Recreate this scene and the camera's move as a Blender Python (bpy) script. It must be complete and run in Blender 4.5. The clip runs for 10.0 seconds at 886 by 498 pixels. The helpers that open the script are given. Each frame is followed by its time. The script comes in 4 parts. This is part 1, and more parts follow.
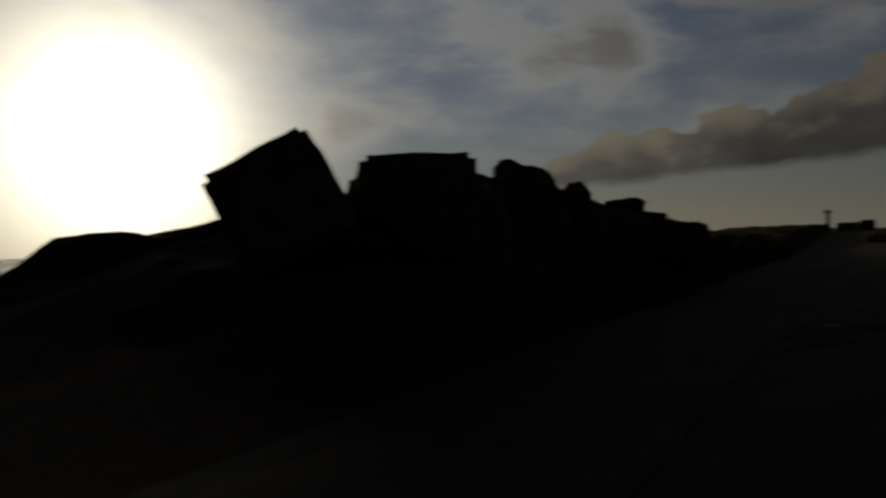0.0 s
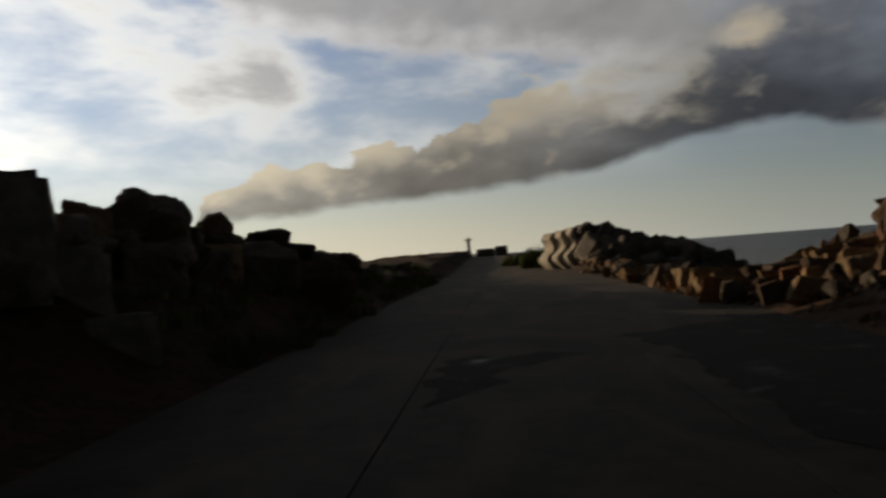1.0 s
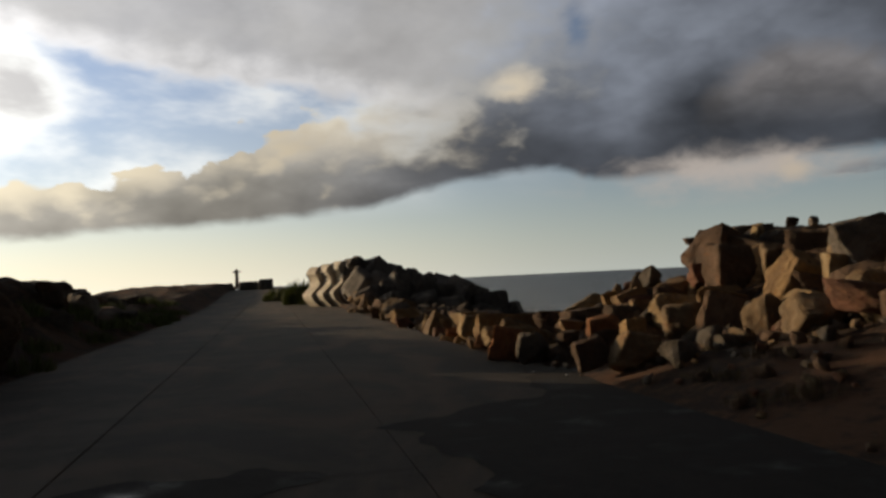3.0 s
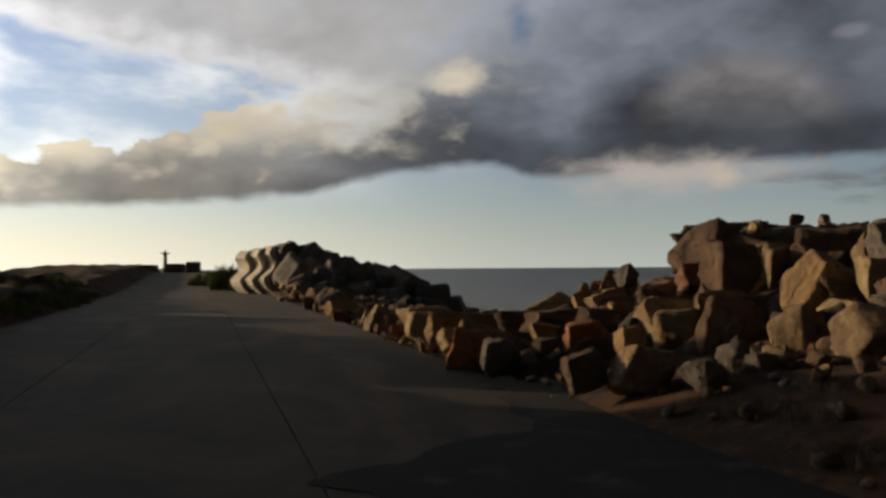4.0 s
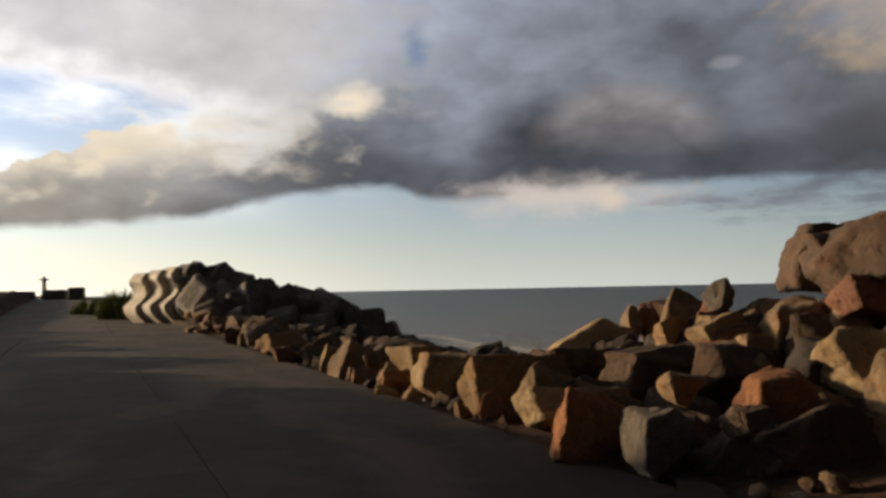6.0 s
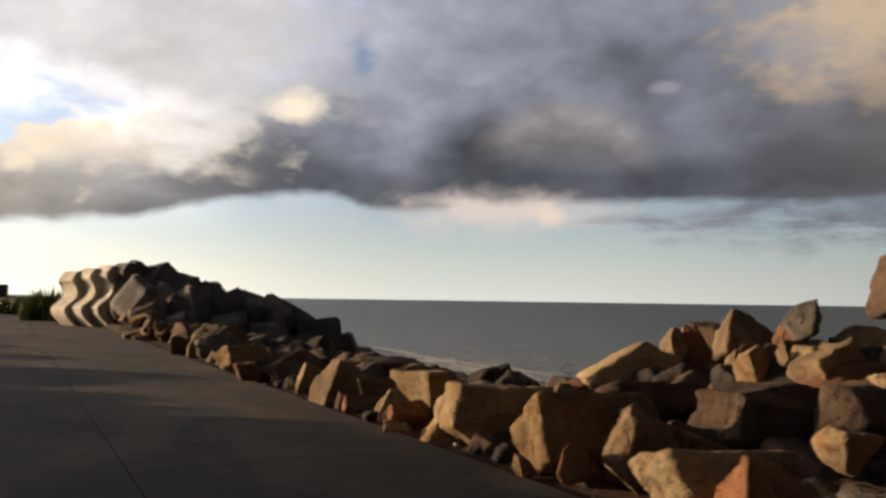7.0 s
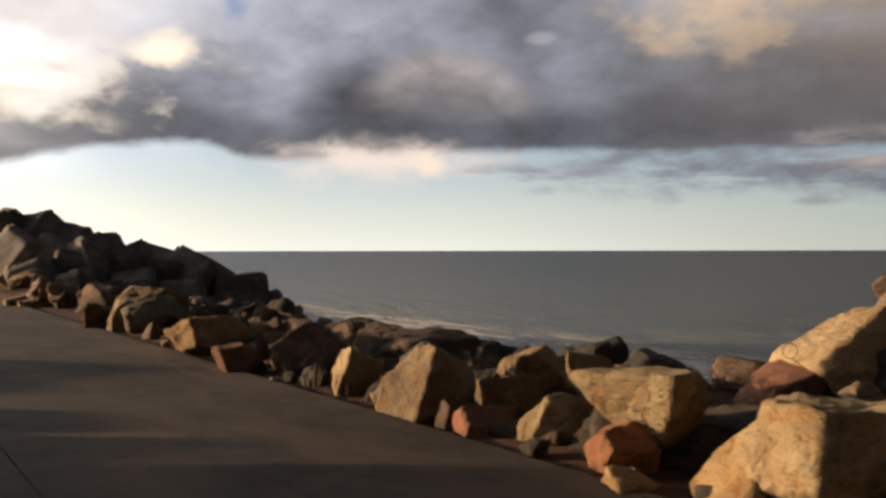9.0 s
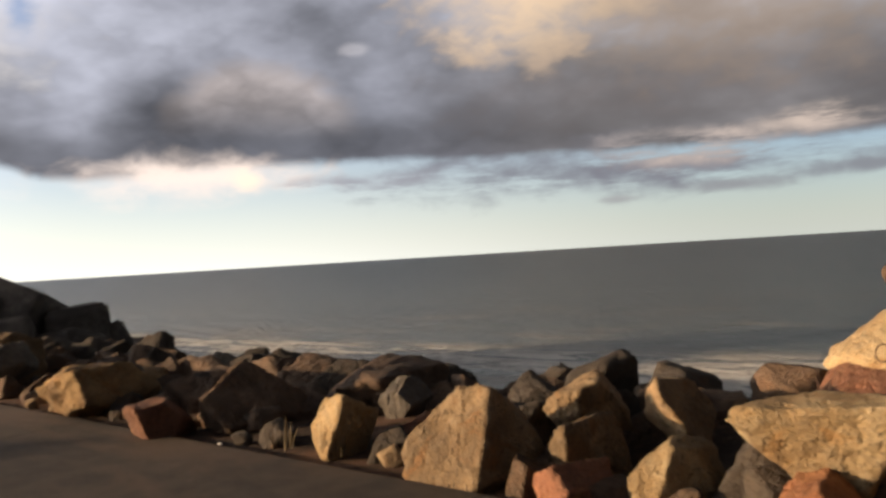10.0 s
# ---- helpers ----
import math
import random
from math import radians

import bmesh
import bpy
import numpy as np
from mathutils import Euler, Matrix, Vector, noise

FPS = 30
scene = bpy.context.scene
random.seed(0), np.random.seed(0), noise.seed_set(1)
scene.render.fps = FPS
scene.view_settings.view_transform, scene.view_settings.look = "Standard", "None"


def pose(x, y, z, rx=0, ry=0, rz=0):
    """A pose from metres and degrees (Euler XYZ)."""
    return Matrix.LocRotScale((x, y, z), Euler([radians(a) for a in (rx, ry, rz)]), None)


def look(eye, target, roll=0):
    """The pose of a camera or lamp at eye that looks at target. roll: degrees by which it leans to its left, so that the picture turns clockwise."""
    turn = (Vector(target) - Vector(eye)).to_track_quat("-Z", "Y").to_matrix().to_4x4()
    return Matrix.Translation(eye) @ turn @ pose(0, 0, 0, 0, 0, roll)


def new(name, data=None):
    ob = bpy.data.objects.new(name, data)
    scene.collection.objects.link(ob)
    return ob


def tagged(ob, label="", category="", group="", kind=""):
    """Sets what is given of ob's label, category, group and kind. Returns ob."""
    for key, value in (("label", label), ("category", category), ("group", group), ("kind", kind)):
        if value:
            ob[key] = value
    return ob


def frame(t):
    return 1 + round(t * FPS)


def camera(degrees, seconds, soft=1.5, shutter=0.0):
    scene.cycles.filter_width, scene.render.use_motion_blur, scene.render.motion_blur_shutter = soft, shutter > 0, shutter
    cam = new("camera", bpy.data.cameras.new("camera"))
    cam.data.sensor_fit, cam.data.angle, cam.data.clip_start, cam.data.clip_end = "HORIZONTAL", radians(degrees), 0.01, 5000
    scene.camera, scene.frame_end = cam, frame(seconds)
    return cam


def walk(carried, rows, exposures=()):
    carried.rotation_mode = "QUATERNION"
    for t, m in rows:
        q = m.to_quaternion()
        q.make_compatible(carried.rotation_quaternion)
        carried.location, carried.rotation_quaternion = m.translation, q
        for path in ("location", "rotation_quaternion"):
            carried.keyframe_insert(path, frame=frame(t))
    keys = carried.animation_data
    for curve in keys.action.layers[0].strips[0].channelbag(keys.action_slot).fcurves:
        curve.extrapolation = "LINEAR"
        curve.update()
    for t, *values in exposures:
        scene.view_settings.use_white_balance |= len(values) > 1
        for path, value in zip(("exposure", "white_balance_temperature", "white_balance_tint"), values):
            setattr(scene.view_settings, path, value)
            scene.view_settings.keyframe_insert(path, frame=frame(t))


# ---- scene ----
cam = camera(57.96, 10.0, soft=2.8, shutter=0.3)
PATH = [  # seconds, x, y, z, pitch, roll, yaw
    (0, -0.0, 0.0, 1.598, -0.45, -2.09, 28.03),
    (0.5, -0.107, 1.289, 1.601, -0.94, -3.11, 12.47),
    (1, -0.129, 2.62, 1.604, 0.58, -4.45, 4.13),
    (1.5, 0.002, 3.915, 1.621, 0.52, -5.05, -7.97),
    (2, 0.252, 5.225, 1.623, 0.57, -2.81, -12.38),
    (3.5, 0.796, 9.254, 1.605, 2.5, -2.69, -12.09),
    (4, 0.928, 10.629, 1.602, 1.34, -0.37, -16.77),
    (4.5, 0.936, 12.092, 1.602, 2.0, -0.63, -18.4),
    (5, 0.929, 13.579, 1.597, 3.09, -1.28, -19.66),
    (5.5, 0.843, 15.053, 1.591, 2.22, -2.73, -19.54),
    (6, 0.749, 16.458, 1.582, 2.86, -1.11, -24.14),
    (7.5, 0.748, 20.584, 1.606, 3.32, 0.63, -31.83),
    (8, 0.778, 21.921, 1.59, 2.73, 0.2, -36.92),
    (8.5, 0.782, 23.293, 1.582, 2.23, 0.76, -36.5),
    (9, 0.74, 24.643, 1.579, 0.08, -0.09, -37.03),
    (9.5, 0.712, 25.927, 1.584, -0.8, -1.77, -41.99),
    (10, 0.716, 27.222, 1.624, 0.47, -3.47, -49.56),
]
EXPOSURE = [(t, e, k, tint) for t, e, k, tint in (
    (0.0, -3.2, 6500, 8), (0.5, -2.0, 6500, 8), (1.0, -1.0, 6500, 8), (1.5, -0.85, 6500, 8), (2.0, -0.28, 6450, 8), (3.5, -0.42, 6450, 8), (4.5, -0.16, 6450, 9),
    (6.0, 0.12, 6500, 10), (7.5, 0.43, 6700, 13), (8.5, 0.5, 6800, 14), (10.0, 0.93, 6800, 14))]
walk(cam, [(t, pose(x, y, z, 90 + p, 0, yaw) @ pose(0, 0, 0, 0, 0, r)) for t, x, y, z, p, r, yaw in PATH], EXPOSURE)

# ---- world, sun, exposure ----
SUN_AZ, SUN_EL = -50.0, 7.7          # degrees right of +y, degrees up


class Graph:
    """Small helper to write node arithmetic."""

    def __init__(self, tree):
        self.t = tree

    def node(self, kind, **sets):
        n = self.t.nodes.new(kind)
        for k, v in sets.items():
            if k == "operation":
                n.operation = v
        return n

    def put(self, socket, v):
        if isinstance(v, (int, float)):
            socket.default_value = v
        elif isinstance(v, tuple):
            socket.default_value = v if len(v) == len(socket.default_value) else (*v, 1.0)
        else:
            self.t.links.new(v, socket)

    def m(self, op, a, b=0.0, c=0.0):
        n = self.node("ShaderNodeMath", operation=op)
        for i, v in enumerate((a, b, c)):
            self.put(n.inputs[i], v)
        return n.outputs[0]

    def add(self, a, b):
        return self.m("ADD", a, b)

    def sub(self, a, b):
        return self.m("SUBTRACT", a, b)

    def mul(self, a, b):
        return self.m("MULTIPLY", a, b)

    def div(self, a, b):
        return self.m("DIVIDE", a, b)

    def step(self, v, lo, hi, smooth=True):
        n = self.node("ShaderNodeMapRange")
        n.interpolation_type = "SMOOTHSTEP" if smooth else "LINEAR"
        for i, q in enumerate((v, lo, hi, 0.0, 1.0)):
            self.put(n.inputs[i], q)
        return n.outputs[0]

    def mix(self, f, a, b, kind="MIX"):
        n = self.node("ShaderNodeMix")
        n.data_type, n.blend_type = "RGBA", kind
        self.put(n.inputs[0], f), self.put(n.inputs[6], a), self.put(n.inputs[7], b)
        return n.outputs[2]

    def noise(self, vec, scale, detail=4.0, rough=0.55, distort=0.0):
        n = self.node("ShaderNodeTexNoise")
        self.put(n.inputs["Vector"], vec)
        n.inputs["Scale"].default_value, n.inputs["Detail"].default_value = scale, detail
        n.inputs["Roughness"].default_value, n.inputs["Distortion"].default_value = rough, distort
        return n.outputs["Fac"]

    def vec(self, x, y, z=0.0):
        n = self.node("ShaderNodeCombineXYZ")
        for i, v in enumerate((x, y, z)):
            self.put(n.inputs[i], v)
        return n.outputs[0]

    def curve(self, v, lo, hi, top, points):
        """A curve through points (v, value), for v from lo to hi and values from 0 to top."""
        n = self.node("ShaderNodeFloatCurve")
        c = n.mapping.curves[0]
        pts = [((x - lo) / (hi - lo), y / top) for x, y in points]
        c.points[0].location, c.points[-1].location = pts[0], pts[-1]
        for p in pts[1:-1]:
            c.points.new(*p)
        n.mapping.update()
        self.put(n.inputs["Value"], self.div(self.sub(v, lo), hi - lo))
        return self.mul(n.outputs[0], top)


def build_sky():
    w = bpy.data.worlds.new("sky")
    scene.world = w
    w.use_nodes = True
    t = w.node_tree
    t.nodes.clear()
    g = Graph(t)
    d = g.node("ShaderNodeTexCoord").outputs["Generated"]
    s = g.node("ShaderNodeSeparateXYZ")
    g.put(s.inputs[0], d)
    x, y, z = s.outputs
    az = g.mul(g.m("ARCTAN2", x, y), 57.2958)
    el = g.mul(g.m("ARCSINE", z), 57.2958)
    p = g.vec(az, g.mul(el, 1.7))                       # cloud plane, in degrees
    big = g.sub(g.noise(p, 0.09, 4.0, 0.5), 0.5)
    fine = g.sub(g.noise(p, 0.35, 5.0, 0.55, 0.3), 0.5)
    soft = g.sub(g.noise(g.vec(g.mul(az, 0.6), g.mul(el, 1.6), 5.0), 0.075, 3.0, 0.45), 0.5)
    # angle from the sun
    a, e = radians(SUN_AZ), radians(SUN_EL)
    dot = g.node("ShaderNodeVectorMath", operation="DOT_PRODUCT")
    g.put(dot.inputs[0], d)
    dot.inputs[1].default_value = (math.sin(a) * math.cos(e), math.cos(a) * math.cos(e), math.sin(e))
    off = g.mul(g.m("ARCCOSINE", g.m("MINIMUM", dot.outputs["Value"], 0.99999)), 57.2958)
    # clear air
    air = g.node("ShaderNodeTexSky")
    air.sky_type, air.sun_disc = "NISHITA", False
    air.sun_elevation, air.sun_rotation = e, a
    air.dust_density, air.ozone_density = 0.3, 3.0
    sky = g.mix(1.0, air.outputs[0], SKY_GAIN, "MULTIPLY")
    haze = g.m("POWER", 2.718, g.div(g.m("MAXIMUM", el, 0.0), -8.0))
    warm = g.step(off, 85.0, 35.0)
    sky = g.mix(g.mul(haze, 0.9), sky, g.mix(warm, g.mix(g.step(off, 125.0, 85.0), (0.50, 0.55, 0.51), (0.82, 0.86, 0.80)), (1.12, 1.0, 0.77)))
    # high thin cloud, streaked, open to the blue in places
    thin = g.noise(g.vec(g.add(g.mul(az, 0.7), g.mul(el, 0.3)), g.mul(el, 1.7), 3.0), 0.12, 5.0, 0.52, 0.15)
    left = g.step(az, 24.0, 8.0)
    high = g.mul(g.add(0.14, g.mul(g.step(thin, 0.37, 0.65), 0.82)), g.mul(left, g.step(el, 4.0, 8.0)))
    lit = g.m("POWER", 2.718, g.div(off, -34.0))
    sky = g.mix(g.mul(high, 0.92), sky, g.mix(g.step(thin, 0.74, 0.54), g.mix(lit, (0.40, 0.40, 0.44), (1.2, 1.08, 0.9)), g.mix(lit, (0.9, 0.9, 0.9), (1.9, 1.8, 1.6))))
    hole = g.mul(blob(g, az, el, 22.4, 17.0, 1.3, 2.2, g.add(fine, big)), 0.9)
    # a paler deck above the bank
    deck_low = g.curve(az, -60.0, 100.0, 40.0, [(-60, 30.0), (-24, 22.0), (-16, 16.0), (-8, 14.6), (2, 13.6), (10, 12.0), (30, 10.0), (100, 10.0)])
    deck_up = g.sub(el, g.add(deck_low, g.add(g.mul(big, 3.5), g.mul(fine, 1.6))))
    deck_tone = g.mul(g.add(0.54, g.mul(g.step(deck_up, 2.6, 0.2), 0.34)), g.add(1.0, g.add(g.mul(big, 0.9), g.mul(fine, 0.3))))
    sky = g.mix(g.mul(g.mul(g.step(deck_up, -0.2, 0.9), 0.92), g.sub(1.0, hole)), sky, g.mix(1.0, g.vec(deck_tone, deck_tone, deck_tone), (1.02, 0.98, 0.97), "MULTIPLY"))
    # the long bank of cloud
    low = g.curve(az, -60.0, 100.0, 20.0, [(-60, 3.2), (-19, 3.5), (-7, 4.2), (5, 5.0), (18.5, 7.3), (21, 7.2), (23.5, 6.3), (37, 6.8), (48, 6.9), (56, 6.6), (66, 6.4), (76, 6.2), (100, 6.0)])
    top = g.curve(az, -60.0, 100.0, 90.0, [(-60, 3.0), (-23, 3.1), (-20, 6.0), (-7, 9.0), (0, 11.2), (5, 13.2), (10, 15.0), (15, 20.0), (21, 32.0), (32, 90.0), (100, 90.0)])
    puff = g.sub(billow(g, p, 0.24), 0.5)
    up = g.sub(el, g.add(low, g.add(g.mul(big, 1.0), g.mul(fine, 0.8))))
    down = g.sub(g.add(top, g.add(g.mul(big, 3.0), g.add(g.mul(puff, 3.0), g.mul(fine, 1.6)))), el)
    bank = g.mul(g.step(up, -0.35, 0.55), g.step(g.div(down, g.add(0.45, g.mul(g.step(az, 2.0, 13.0), 8.0))), -0.2, 1.0))
    bank = g.mul(bank, g.sub(1.0, g.mul(hole, 0.9)))
    # its light: a shaded base, and paler cloud above it
    base_tone = g.curve(az, -60.0, 100.0, 1.0, [(-60, 0.5), (-18, 0.38), (0, 0.21), (14, 0.135), (30, 0.115), (45, 0.13), (70, 0.14), (100, 0.13)])
    high_tone = g.curve(az, -60.0, 100.0, 1.0, [(-60, 0.95), (-15, 0.8), (2, 0.62), (14, 0.54), (24, 0.47), (34, 0.36), (42, 0.32), (52, 0.34), (65, 0.32), (100, 0.2)])
    lift = g.step(g.add(up, g.add(g.mul(big, 9.0), g.mul(soft, 8.0))), 2.0, 10.5)
    tone = g.add(base_tone, g.mul(lift, g.sub(high_tone, base_tone)))
    lumps = g.add(1.0, g.add(g.mul(puff, 0.28), g.add(g.mul(soft, 1.2), g.add(g.mul(big, 1.2), g.mul(fine, 0.25)))))
    tone = g.mul(tone, lumps)
    hue = g.mix(g.step(az, 45.0, 62.0), g.mix(g.step(az, -5.0, 24.0), (1.08, 0.99, 0.86), (0.88, 0.95, 1.13)), (0.98, 0.97, 1.02))
    body = g.mix(1.0, g.vec(tone, tone, tone), hue, "MULTIPLY")
    # bright crowns where the sun reaches the upper side
    height = g.div(up, g.add(up, g.m("MAXIMUM", down, 0.05)))
    crown = g.step(g.add(height, g.add(g.mul(big, 1.0), g.add(g.mul(puff, 0.9), g.mul(fine, 0.5)))), 0.25, 0.95)
    near = g.step(az, 13.0, 1.0)
    body = g.mix(g.mul(crown, near), body, g.mix(g.step(az, 8.0, -18.0), (0.66, 0.56, 0.42), (0.90, 0.78, 0.58)))
    for ca, ce, ra, re, amount, col in (
            (17.8, 13.3, 1.5, 1.0, 1.0, (1.08, 0.90, 0.66)), (8.0, 11.3, 6.5, 2.6, 0.75, (0.85, 0.75, 0.60)), (5.0, 13.2, 3.2, 1.8, 0.9, (1.0, 0.9, 0.72)),
            (12.0, 16.5, 8.5, 4.5, 0.55, (0.72, 0.70, 0.67)), (57.0, 18.0, 6.5, 3.6, 1.0, (0.68, 0.53, 0.38)),
            (69.0, 15.5, 10.0, 4.0, 0.5, (0.34, 0.26, 0.19)), (44.2, 14.7, 0.8, 0.35, 0.35, (0.58, 0.58, 0.62)),
            (66.0, 11.0, 14.0, 2.0, 0.3, (0.20, 0.18, 0.18))):
        body = g.mix(g.mul(blob(g, az, el, ca, ce, ra, re, g.add(g.mul(fine, 0.9), g.add(big, g.mul(puff, 0.5)))), amount), body, col)
    # a domed head standing out of the bank, pale above and shaded below
    u, v = g.div(g.sub(az, 37.2), 6.6), g.div(g.sub(el, 9.0), 5.0)
    ring = g.add(g.m("SQRT", g.add(g.mul(u, u), g.mul(v, v))), g.add(g.mul(fine, 0.25), g.mul(puff, 0.12)))
    dome = g.mul(g.step(ring, 1.12, 0.80), g.step(g.add(el, g.mul(soft, 4.0)), 8.2, 12.8))
    head = g.mul(0.36, g.add(1.0, g.add(g.mul(puff, 0.45), g.mul(fine, 0.5))))
    body = g.mix(g.mul(dome, 0.72), body, g.mix(1.0, g.vec(head, head, head), (1.08, 0.98, 0.95), "MULTIPLY"))
    sky = g.mix(bank, sky, body)
    # low strips of cloud under the bank
    strip_n = g.noise(g.vec(g.mul(az, 0.35), g.mul(el, 2.2), 9.0), 0.32, 6.0, 0.65)
    for ca, ce, ra, re, amount, open_to, col in (
            (64.0, 5.4, 20.0, 1.9, 1.0, 0.52, (0.17, 0.18, 0.215)), (33.0, 6.3, 8.5, 1.5, 0.95, 0.42, (0.80, 0.70, 0.63)), (36.2, 6.0, 1.3, 0.75, 0.6, 0.40, (0.98, 0.80, 0.60)),
            (44.0, 5.5, 6.0, 0.7, 0.8, 0.5, (0.26, 0.27, 0.31)), (67.0, 6.3, 6.0, 1.2, 0.9, 0.54, (0.52, 0.45, 0.40)), (74.5, 7.4, 4.0, 0.9, 0.9, 0.5, (0.55, 0.47, 0.41)),
            (70.0, 3.6, 3.0, 0.45, 0.9, 0.46, (0.24, 0.26, 0.28)), (62.0, 3.2, 1.4, 0.25, 0.8, 0.4, (0.30, 0.32, 0.33)), (78.0, 4.2, 5.0, 0.5, 0.9, 0.46, (0.20, 0.22, 0.25))):
        f = g.mul(blob(g, az, el, ca, ce, ra, re, g.add(fine, big)), g.step(strip_n, open_to - 0.16, open_to + 0.02))
        sky = g.mix(g.mul(f, amount), sky, col)
    # brighter towards the sun
    side = g.curve(az, -60.0, 100.0, 3.0, [(-60, 2.1), (-28, 2.25), (-12, 1.9), (0, 1.6), (12, 1.32), (22, 1.12), (34, 1.05), (50, 0.97), (100, 0.95)])
    sky = g.mix(1.0, sky, g.vec(side, side, side), "MULTIPLY")
    # unseen sky overhead and behind: dark cloud added to hold down the fill light
    over = g.m("MAXIMUM", g.step(el, 20.5, 29.0), g.mul(g.step(g.m("ABSOLUTE", g.sub(az, 25.0)), 95.0, 130.0), 1.0))
    grey = g.add(0.05, g.mul(big, 0.06))
    sky = g.mix(g.mul(over, 0.95), sky, g.mix(1.0, g.vec(grey, grey, grey), (0.95, 0.98, 1.1), "MULTIPLY"))
    # glow of the low sun in thin cloud
    glow = g.add(g.mul(g.m("POWER", 2.718, g.div(off, -2.4)), 60.0), g.mul(g.m("POWER", 2.718, g.mul(g.mul(off, off), -1.0 / 78.0)), 18.0))
    sky = g.mix(1.0, sky, g.mix(1.0, g.vec(glow, glow, glow), (1.0, 0.9, 0.70), "MULTIPLY"), "ADD")
    bg = g.node("ShaderNodeBackground")
    g.put(bg.inputs[0], sky)
    bg.inputs[1].default_value = SKY_STRENGTH
    out = g.node("ShaderNodeOutputWorld")
    t.links.new(bg.outputs[0], out.inputs[0])


def blob(g, az, el, ca, ce, ra, re, rag):
    """A ragged puff at azimuth ca and elevation ce."""
    u, v = g.div(g.sub(az, ca), ra), g.div(g.sub(el, ce), re)
    r = g.add(g.m("SQRT", g.add(g.mul(u, u), g.mul(v, v))), g.mul(rag, 1.6))
    return g.step(r, 1.45, 0.05)


def billow(g, p, scale):
    """Rounded heaps, as in cumulus."""
    n = g.node("ShaderNodeTexVoronoi")
    n.feature, n.voronoi_dimensions = "SMOOTH_F1", "2D"
    n.inputs["Scale"].default_value, n.inputs["Detail"].default_value, n.inputs["Smoothness"].default_value = scale, 1.5, 0.35
    warp = g.node("ShaderNodeTexNoise")
    warp.inputs["Scale"].default_value, warp.inputs["Detail"].default_value = scale * 1.6, 3.0
    g.put(warp.inputs["Vector"], p)
    mixv = g.node("ShaderNodeVectorMath", operation="MULTIPLY_ADD")
    g.put(mixv.inputs[0], warp.outputs["Color"])
    mixv.inputs[1].default_value = (0.9 / scale, 0.9 / scale, 0)
    g.put(mixv.inputs[2], p)
    g.put(n.inputs["Vector"], mixv.outputs[0])
    return g.sub(1.0, n.outputs["Distance"])


SKY_GAIN, SKY_STRENGTH = (0.10, 0.115, 0.15), 0.7
build_sky()
sun = new("sun", bpy.data.lights.new("sun", "SUN"))
sun.data.energy, sun.data.angle, sun.data.color = 4.9, radians(0.6), (1.0, 0.71, 0.42)
sun.matrix_world = look((0, 0, 60), (math.sin(radians(SUN_AZ)) * -100, math.cos(radians(SUN_AZ)) * -100, 60 - 100 * math.tan(radians(SUN_EL))))


# ---- materials ----
def material(name, build, rough=0.9, spec=0.3):
    mt = bpy.data.materials.new(name)
    mt.use_nodes = True
    g = Graph(mt.node_tree)
    bsdf = mt.node_tree.nodes["Principled BSDF"]
    bsdf.inputs["Roughness"].default_value, bsdf.inputs["Specular IOR Level"].default_value = rough, spec
    at = g.node("ShaderNodeTexCoord").outputs["Object"]
    geo = g.node("ShaderNodeNewGeometry").outputs["Position"]
    rnd = g.node("ShaderNodeObjectInfo").outputs["Random"]
    build(g, bsdf, at, geo, rnd)
    return mt


def relief(g, bsdf, height, strength, distance):
    b = g.node("ShaderNodeBump")
    b.inputs["Strength"].default_value, b.inputs["Distance"].default_value = strength, distance
    g.put(b.inputs["Height"], height)
    g.put(bsdf.inputs["Normal"], b.outputs[0])


